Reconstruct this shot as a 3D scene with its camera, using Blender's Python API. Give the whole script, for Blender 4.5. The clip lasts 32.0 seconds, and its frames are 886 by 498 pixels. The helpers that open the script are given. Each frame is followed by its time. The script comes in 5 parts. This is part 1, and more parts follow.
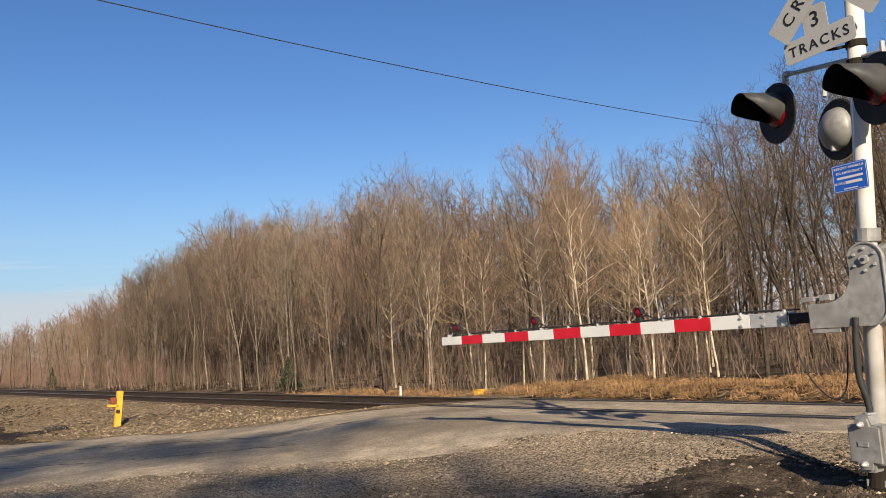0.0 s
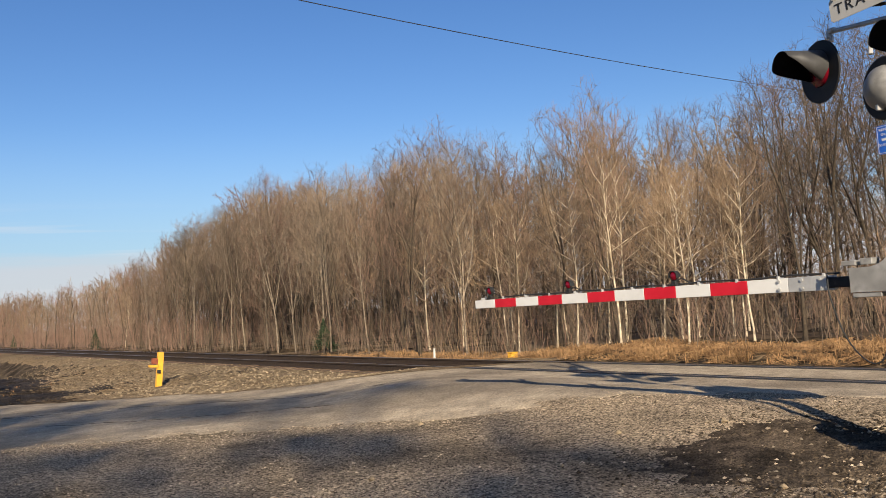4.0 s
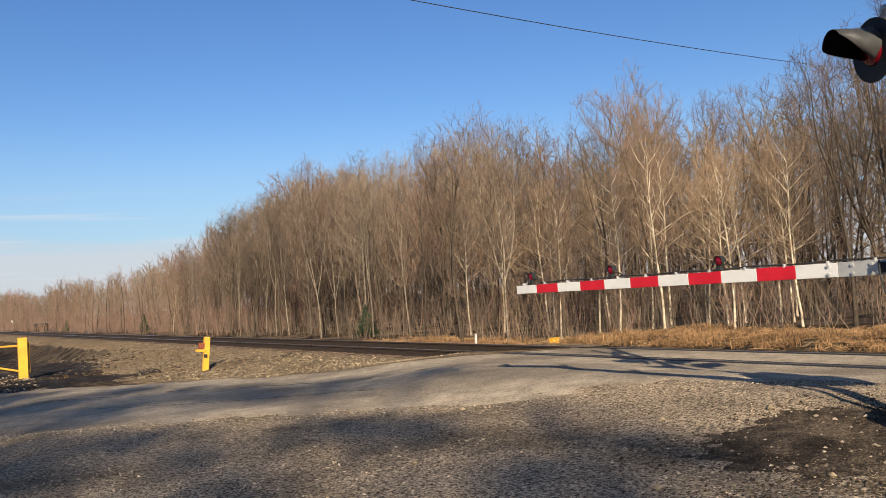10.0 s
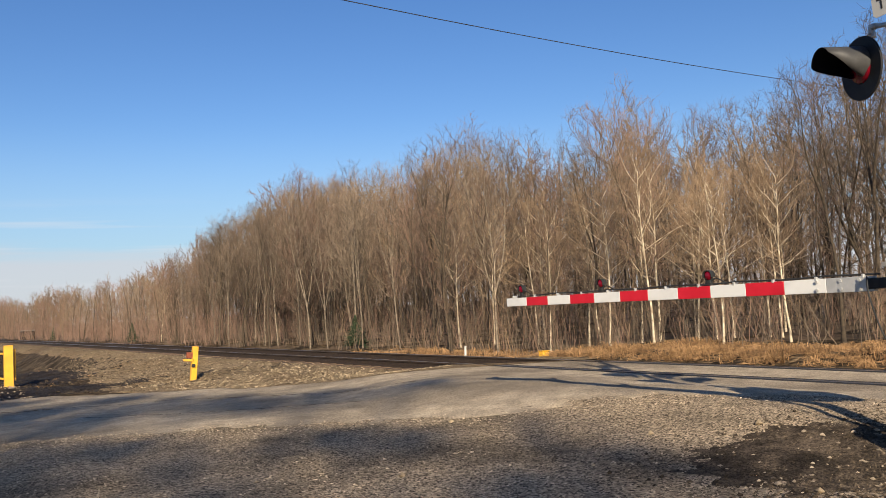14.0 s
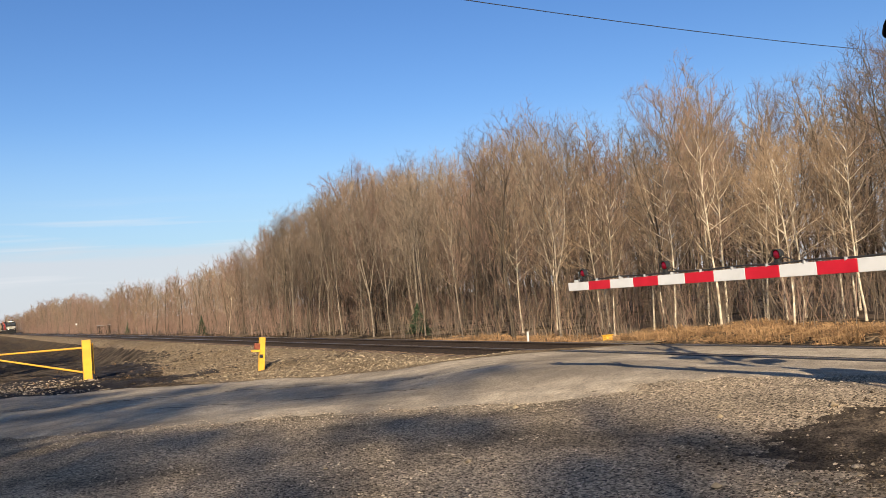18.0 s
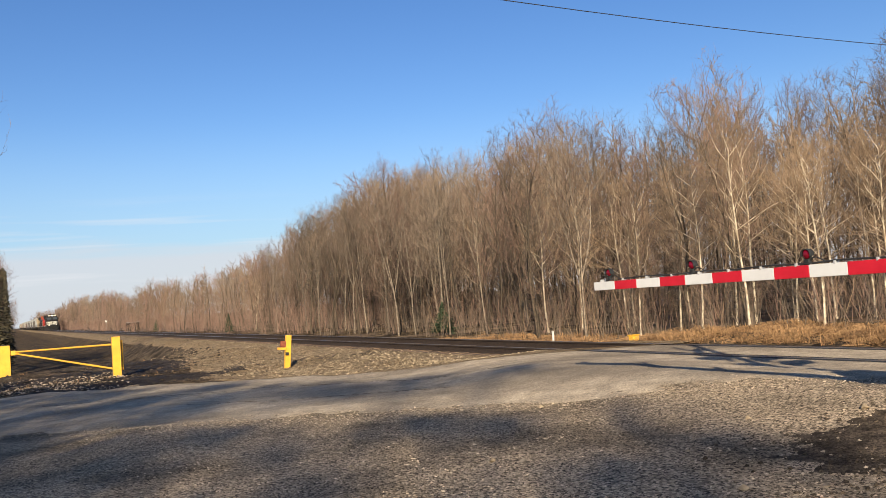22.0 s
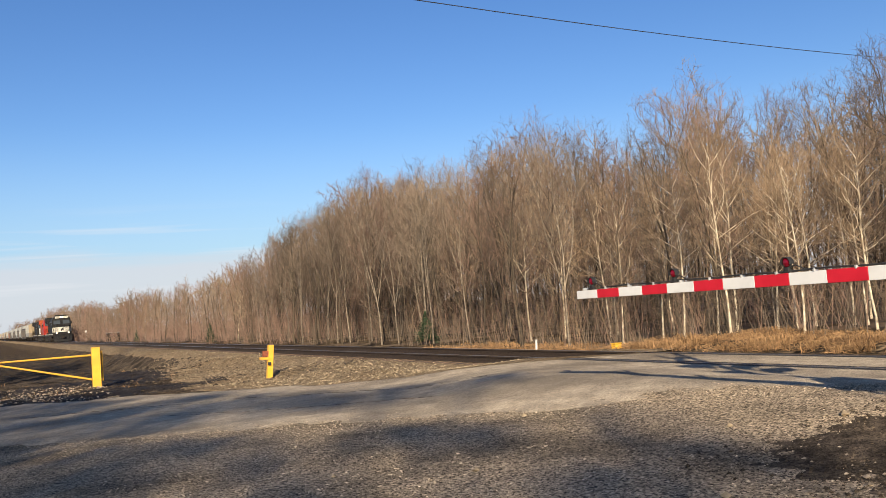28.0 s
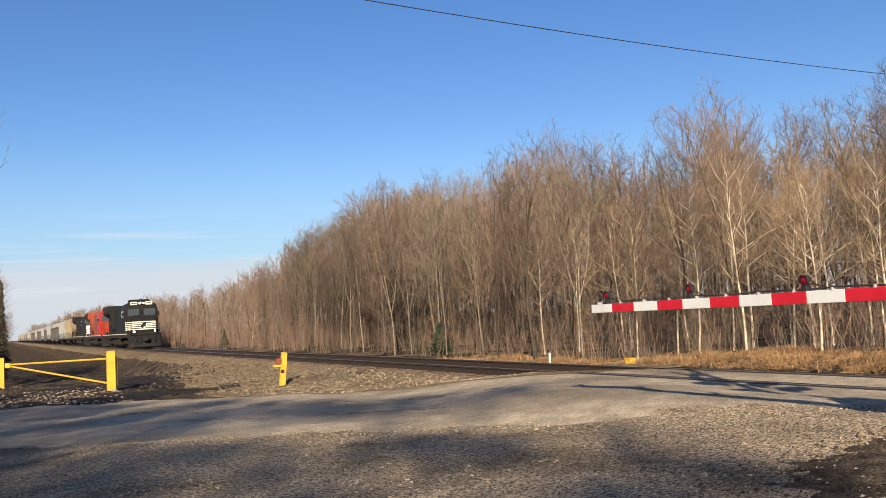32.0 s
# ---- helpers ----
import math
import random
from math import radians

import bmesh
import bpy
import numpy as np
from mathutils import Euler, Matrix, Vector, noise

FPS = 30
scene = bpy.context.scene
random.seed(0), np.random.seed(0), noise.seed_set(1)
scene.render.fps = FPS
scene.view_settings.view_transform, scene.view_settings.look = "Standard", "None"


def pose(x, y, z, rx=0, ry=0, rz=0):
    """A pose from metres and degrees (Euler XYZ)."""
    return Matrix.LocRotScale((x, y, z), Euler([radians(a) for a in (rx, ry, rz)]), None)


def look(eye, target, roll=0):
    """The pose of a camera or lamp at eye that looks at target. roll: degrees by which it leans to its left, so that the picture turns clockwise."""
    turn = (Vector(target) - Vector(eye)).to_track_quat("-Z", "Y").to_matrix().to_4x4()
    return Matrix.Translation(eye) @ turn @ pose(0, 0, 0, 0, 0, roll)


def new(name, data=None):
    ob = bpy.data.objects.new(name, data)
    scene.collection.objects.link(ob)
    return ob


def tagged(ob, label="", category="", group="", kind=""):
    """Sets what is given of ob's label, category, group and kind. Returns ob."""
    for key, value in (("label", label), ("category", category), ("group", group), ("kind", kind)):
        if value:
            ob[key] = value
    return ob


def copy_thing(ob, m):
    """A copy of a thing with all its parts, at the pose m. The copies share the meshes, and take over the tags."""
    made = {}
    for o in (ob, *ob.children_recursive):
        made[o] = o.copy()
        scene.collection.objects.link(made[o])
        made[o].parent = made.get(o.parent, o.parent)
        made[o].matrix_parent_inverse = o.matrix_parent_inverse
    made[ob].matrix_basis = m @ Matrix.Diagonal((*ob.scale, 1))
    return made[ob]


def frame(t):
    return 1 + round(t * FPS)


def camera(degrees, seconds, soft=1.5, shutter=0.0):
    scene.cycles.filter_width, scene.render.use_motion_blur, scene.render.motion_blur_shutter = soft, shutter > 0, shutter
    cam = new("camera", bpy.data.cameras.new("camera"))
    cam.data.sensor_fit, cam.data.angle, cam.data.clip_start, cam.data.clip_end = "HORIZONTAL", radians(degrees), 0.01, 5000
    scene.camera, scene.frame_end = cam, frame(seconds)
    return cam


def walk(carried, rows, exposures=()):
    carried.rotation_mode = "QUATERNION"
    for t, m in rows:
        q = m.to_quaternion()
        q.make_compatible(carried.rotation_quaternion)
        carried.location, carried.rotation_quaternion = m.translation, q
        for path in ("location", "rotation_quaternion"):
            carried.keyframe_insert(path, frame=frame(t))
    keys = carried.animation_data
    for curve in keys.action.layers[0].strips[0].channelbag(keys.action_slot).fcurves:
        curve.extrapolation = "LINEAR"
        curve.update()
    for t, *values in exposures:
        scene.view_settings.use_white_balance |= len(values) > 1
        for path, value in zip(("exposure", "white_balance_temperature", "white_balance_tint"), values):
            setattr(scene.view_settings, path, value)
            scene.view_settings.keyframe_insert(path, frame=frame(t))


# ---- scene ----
FOV = 58.24
EYE = 1.45
cam = camera(FOV, 32.0, soft=0.9)
# seconds, yaw, pitch, roll of a camera held by hand on one spot; y runs along the railway, x towards the woods
TURNS = [
    (0.0, -39.25, 6.36, 4.06), (0.5, -39.09, 6.39, 3.94), (1.0, -38.63, 5.96, 3.74), (1.5, -38.04, 5.36, 3.62),
    (2.0, -37.60, 5.12, 3.64), (2.5, -37.28, 4.95, 3.93), (3.0, -37.14, 4.56, 4.09), (3.5, -37.03, 4.09, 3.97),
    (5.5, -36.19, 3.72, 4.01), (6.0, -35.95, 3.72, 4.01), (6.5, -35.55, 3.56, 3.89), (7.0, -35.00, 3.31, 3.78),
    (7.5, -34.50, 3.21, 3.91), (8.0, -34.35, 3.17, 4.05), (8.5, -34.36, 3.11, 4.14), (9.0, -34.18, 3.24, 4.12),
    (9.5, -33.97, 3.17, 4.02), (10.0, -33.86, 3.05, 3.96), (10.5, -33.89, 3.00, 3.84), (11.0, -33.96, 3.02, 3.80),
    (11.5, -34.17, 3.07, 3.83), (12.0, -34.60, 3.35, 3.67), (12.5, -35.00, 3.90, 3.29), (13.0, -34.93, 4.19, 3.09),
    (13.5, -34.72, 3.85, 3.19), (15.5, -34.40, 4.02, 3.74), (16.0, -33.87, 3.70, 3.90), (16.5, -32.97, 3.35, 4.25),
    (17.0, -32.07, 3.48, 4.43), (17.5, -31.12, 3.48, 4.49), (18.0, -30.18, 3.22, 4.73), (18.5, -29.55, 3.08, 4.95),
    (19.0, -29.31, 3.17, 5.01), (19.5, -29.33, 3.27, 4.87), (20.0, -29.38, 3.35, 4.68), (20.5, -29.11, 3.38, 4.62),
    (21.0, -28.62, 3.29, 4.52), (21.5, -28.38, 3.21, 4.46), (22.0, -28.38, 3.28, 4.48), (22.5, -28.63, 3.39, 4.37),
    (23.0, -28.92, 3.54, 4.17), (23.5, -28.96, 3.54, 4.06), (24.0, -28.84, 3.40, 4.04), (24.5, -28.90, 3.43, 4.15),
    (25.0, -28.92, 3.78, 4.18), (25.5, -28.97, 3.99, 4.26), (27.5, -29.69, 3.72, 4.87), (28.0, -29.59, 3.83, 4.66),
    (28.5, -29.49, 3.92, 4.40), (29.0, -29.35, 4.19, 4.18), (29.5, -29.29, 4.42, 3.86), (30.0, -28.77, 4.62, 3.97),
    (30.5, -28.04, 4.63, 4.16), (31.0, -28.06, 4.62, 3.97), (31.5, -28.54, 4.75, 3.58), (32.0, -28.59, 4.69, 3.47),
]

walk(cam, [(t, pose(0, 0, EYE, 90 + p, r, y)) for t, y, p, r in TURNS], exposures=[(0.0, 0.72, 6950, 10), (6.0, 0.77, 6950, 10), (12.0, 0.77, 6950, 10), (16.0, 0.76, 6950, 10), (18.0, 0.88, 6950, 10), (32.0, 0.88, 6950, 10)])

# ---- light ----
SUN_AZ = radians(31 + 180)
SUN_EL = radians(23.0)
sun = new("sun", bpy.data.lights.new("sun", "SUN"))
sun.data.energy, sun.data.angle, sun.data.color = 5.0, radians(0.55), (1.0, 0.893, 0.742)
sun.matrix_world = look((-20.6, -34.28, 17.0), (0, 0, 0))

world = bpy.data.worlds.new("sky")
scene.world = world
world.use_nodes = True
wn, wl = world.node_tree.nodes, world.node_tree.links
sky = wn.new("ShaderNodeTexSky")
sky.sky_type, sky.sun_disc = "NISHITA", False
sky.sun_elevation, sky.sun_rotation = SUN_EL, SUN_AZ
sky.air_density, sky.dust_density, sky.ozone_density = 1.0, 0.6, 3.6
sky_way = wn.new("ShaderNodeTexCoord")
sky_sep = wn.new("ShaderNodeSeparateXYZ")
wl.new(sky_way.outputs["Generated"], sky_sep.inputs[0])
# a low bank of thin cloud near the horizon, with wisps above it
cloud_map = wn.new("ShaderNodeMapping")
cloud_map.inputs["Scale"].default_value = (2.0, 2.0, 26.0)
wl.new(sky_way.outputs["Generated"], cloud_map.inputs["Vector"])
cloud_noise = wn.new("ShaderNodeTexNoise")
cloud_noise.inputs["Scale"].default_value = 1.6
cloud_noise.inputs["Detail"].default_value = 5
wl.new(cloud_map.outputs[0], cloud_noise.inputs["Vector"])
lift = wn.new("ShaderNodeMath")
lift.operation, lift.inputs[1].default_value = "MULTIPLY", 0.05
wl.new(cloud_noise.outputs["Fac"], lift.inputs[0])
height = wn.new("ShaderNodeMath")
height.operation = "SUBTRACT"
wl.new(sky_sep.outputs["Z"], height.inputs[0])
wl.new(lift.outputs[0], height.inputs[1])
band = wn.new("ShaderNodeMapRange")
band.interpolation_type = "SMOOTHSTEP"
for key, value in (("From Min", 0.042), ("From Max", 0.068), ("To Min", 0.75), ("To Max", 0.0)):
    band.inputs[key].default_value = value
wl.new(height.outputs[0], band.inputs["Value"])
cloud_mix = wn.new("ShaderNodeMix")
cloud_mix.data_type = "RGBA"
wl.new(band.outputs[0], cloud_mix.inputs["Factor"])
clear_sky = wn.new("ShaderNodeHueSaturation")
clear_sky.inputs["Saturation"].default_value = 1.21
clear_sky.inputs["Hue"].default_value = 0.511
wl.new(sky.outputs[0], clear_sky.inputs["Color"])
haze = wn.new("ShaderNodeMapRange")
haze.interpolation_type = "SMOOTHSTEP"
for key, value in (("From Min", 0.05), ("From Max", 0.24), ("To Min", 0.6), ("To Max", 0.0)):
    haze.inputs[key].default_value = value
wl.new(sky_sep.outputs["Z"], haze.inputs["Value"])
haze_mix = wn.new("ShaderNodeMix")
haze_mix.data_type = "RGBA"
wl.new(haze.outputs[0], haze_mix.inputs["Factor"])
wl.new(clear_sky.outputs[0], haze_mix.inputs["A"])
haze_mix.inputs["B"].default_value = (2.6, 4.0, 5.8, 1)
wl.new(haze_mix.outputs["Result"], cloud_mix.inputs["A"])
cloud_mix.inputs["B"].default_value = (4.6, 4.85, 5.5, 1)
# thin wisps above the bank
wisp_map = wn.new("ShaderNodeMapping")
wisp_map.inputs["Scale"].default_value = (1.3, 1.3, 34.0)
wisp_map.inputs["Location"].default_value = (0.4, 0.2, 0.3)
wl.new(sky_way.outputs["Generated"], wisp_map.inputs["Vector"])
wisp_noise = wn.new("ShaderNodeTexNoise")
wisp_noise.inputs["Scale"].default_value, wisp_noise.inputs["Detail"].default_value = 2.4, 6
wl.new(wisp_map.outputs[0], wisp_noise.inputs["Vector"])
wisp = wn.new("ShaderNodeMapRange")
for key, value in (("From Min", 0.54), ("From Max", 0.72), ("To Min", 0.0), ("To Max", 0.6)):
    wisp.inputs[key].default_value = value
wl.new(wisp_noise.outputs["Fac"], wisp.inputs["Value"])
wisp_top = wn.new("ShaderNodeMapRange")
wisp_top.interpolation_type = "SMOOTHSTEP"
for key, value in (("From Min", 0.09), ("From Max", 0.15), ("To Min", 1.0), ("To Max", 0.0)):
    wisp_top.inputs[key].default_value = value
wl.new(sky_sep.outputs["Z"], wisp_top.inputs["Value"])
wisp_both = wn.new("ShaderNodeMath")
wisp_both.operation = "MULTIPLY"
wl.new(wisp.outputs[0], wisp_both.inputs[0])
wl.new(wisp_top.outputs[0], wisp_both.inputs[1])
wisp_mix = wn.new("ShaderNodeMix")
wisp_mix.data_type = "RGBA"
wl.new(wisp_both.outputs[0], wisp_mix.inputs["Factor"])
wl.new(cloud_mix.outputs["Result"], wisp_mix.inputs["A"])
wisp_mix.inputs["B"].default_value = (5.4, 5.7, 6.3, 1)
back = wn["Background"]
back.inputs["Strength"].default_value = 0.081
wl.new(wisp_mix.outputs["Result"], back.inputs["Color"])


# ---- materials ----
def material(name, low, high, scale=8.0, rough=0.8, metal=0.0, bump=0.3, fine=6.0, stain=None, stain_scale=0.6, per_piece=0.0, islands=0.0, bump_distance=0.01, speckle=None, sheen=0.3):
    """Two tones of grain, a larger stain, relief; per_piece and islands vary the brightness from piece to piece."""
    m = bpy.data.materials.new(name)
    m.use_nodes = True
    n, l = m.node_tree.nodes, m.node_tree.links
    b = n["Principled BSDF"]
    b.inputs["Roughness"].default_value, b.inputs["Metallic"].default_value = rough, metal
    b.inputs["Specular IOR Level"].default_value = sheen
    at = n.new("ShaderNodeTexCoord")
    grain = n.new("ShaderNodeTexNoise")
    grain.inputs["Scale"].default_value, grain.inputs["Detail"].default_value = scale, fine
    l.new(at.outputs["Object"], grain.inputs["Vector"])
    ramp = n.new("ShaderNodeValToRGB")
    ramp.color_ramp.elements[0].position, ramp.color_ramp.elements[1].position = 0.32, 0.68
    ramp.color_ramp.elements[0].color, ramp.color_ramp.elements[1].color = (*low, 1), (*high, 1)
    l.new(grain.outputs["Fac"], ramp.inputs[0])
    colour = ramp.outputs[0]
    if stain:
        wide = n.new("ShaderNodeTexNoise")
        wide.inputs["Scale"].default_value, wide.inputs["Detail"].default_value = stain_scale, 4
        l.new(at.outputs["Object"], wide.inputs["Vector"])
        step = n.new("ShaderNodeMapRange")
        step.inputs["From Min"].default_value, step.inputs["From Max"].default_value = 0.45, 0.65
        l.new(wide.outputs["Fac"], step.inputs["Value"])
        mix = n.new("ShaderNodeMix")
        mix.data_type = "RGBA"
        l.new(step.outputs[0], mix.inputs["Factor"])
        l.new(colour, mix.inputs["A"])
        mix.inputs["B"].default_value = (*stain, 1)
        colour = mix.outputs["Result"]
    relief_from = grain.outputs["Fac"]
    if speckle:
        # pebbles: every cell has its own brightness and bulges a little
        cell = n.new("ShaderNodeTexVoronoi")
        cell.inputs["Scale"].default_value = speckle[0]
        l.new(at.outputs["Object"], cell.inputs["Vector"])
        tone = n.new("ShaderNodeSeparateColor")
        l.new(cell.outputs["Color"], tone.inputs[0])
        span = n.new("ShaderNodeMapRange")
        span.inputs["To Min"].default_value, span.inputs["To Max"].default_value = 1 - speckle[1], 1 + speckle[1]
        l.new(tone.outputs[0], span.inputs["Value"])
        pebble = n.new("ShaderNodeHueSaturation")
        l.new(span.outputs[0], pebble.inputs["Value"])
        l.new(colour, pebble.inputs["Color"])
        colour = pebble.outputs[0]
        bulge = n.new("ShaderNodeMath")
        bulge.operation = "SUBTRACT"
        l.new(tone.outputs[1], bulge.inputs[0])
        l.new(cell.outputs["Distance"], bulge.inputs[1])
        relief_from = bulge.outputs[0]
    for amount, node, out in ((per_piece, "ShaderNodeObjectInfo", "Random"), (islands, "ShaderNodeNewGeometry", "Random Per Island")):
        if amount:
            info = n.new(node)
            span = n.new("ShaderNodeMapRange")
            span.inputs["To Min"].default_value, span.inputs["To Max"].default_value = 1 - amount, 1 + amount
            l.new(info.outputs[out], span.inputs["Value"])
            hsv = n.new("ShaderNodeHueSaturation")
            l.new(span.outputs[0], hsv.inputs["Value"])
            l.new(colour, hsv.inputs["Color"])
            colour = hsv.outputs[0]
    l.new(colour, b.inputs["Base Color"])
    if bump:
        relief = n.new("ShaderNodeBump")
        relief.inputs["Strength"].default_value, relief.inputs["Distance"].default_value = bump, bump_distance
        l.new(relief_from, relief.inputs["Height"])
        l.new(relief.outputs[0], b.inputs["Normal"])
    return m


def glowing(name, colour, strength):
    m = bpy.data.materials.new(name)
    m.use_nodes = True
    b = m.node_tree.nodes["Principled BSDF"]
    b.inputs["Base Color"].default_value = (*colour, 1)
    b.inputs["Emission Color"].default_value, b.inputs["Emission Strength"].default_value = (*colour, 1), strength
    return m


def glass(name, colour, rough=0.08):
    m = bpy.data.materials.new(name)
    m.use_nodes = True
    b = m.node_tree.nodes["Principled BSDF"]
    b.inputs["Base Color"].default_value, b.inputs["Roughness"].default_value = (*colour, 1), rough
    b.inputs["IOR"].default_value = 1.5
    return m


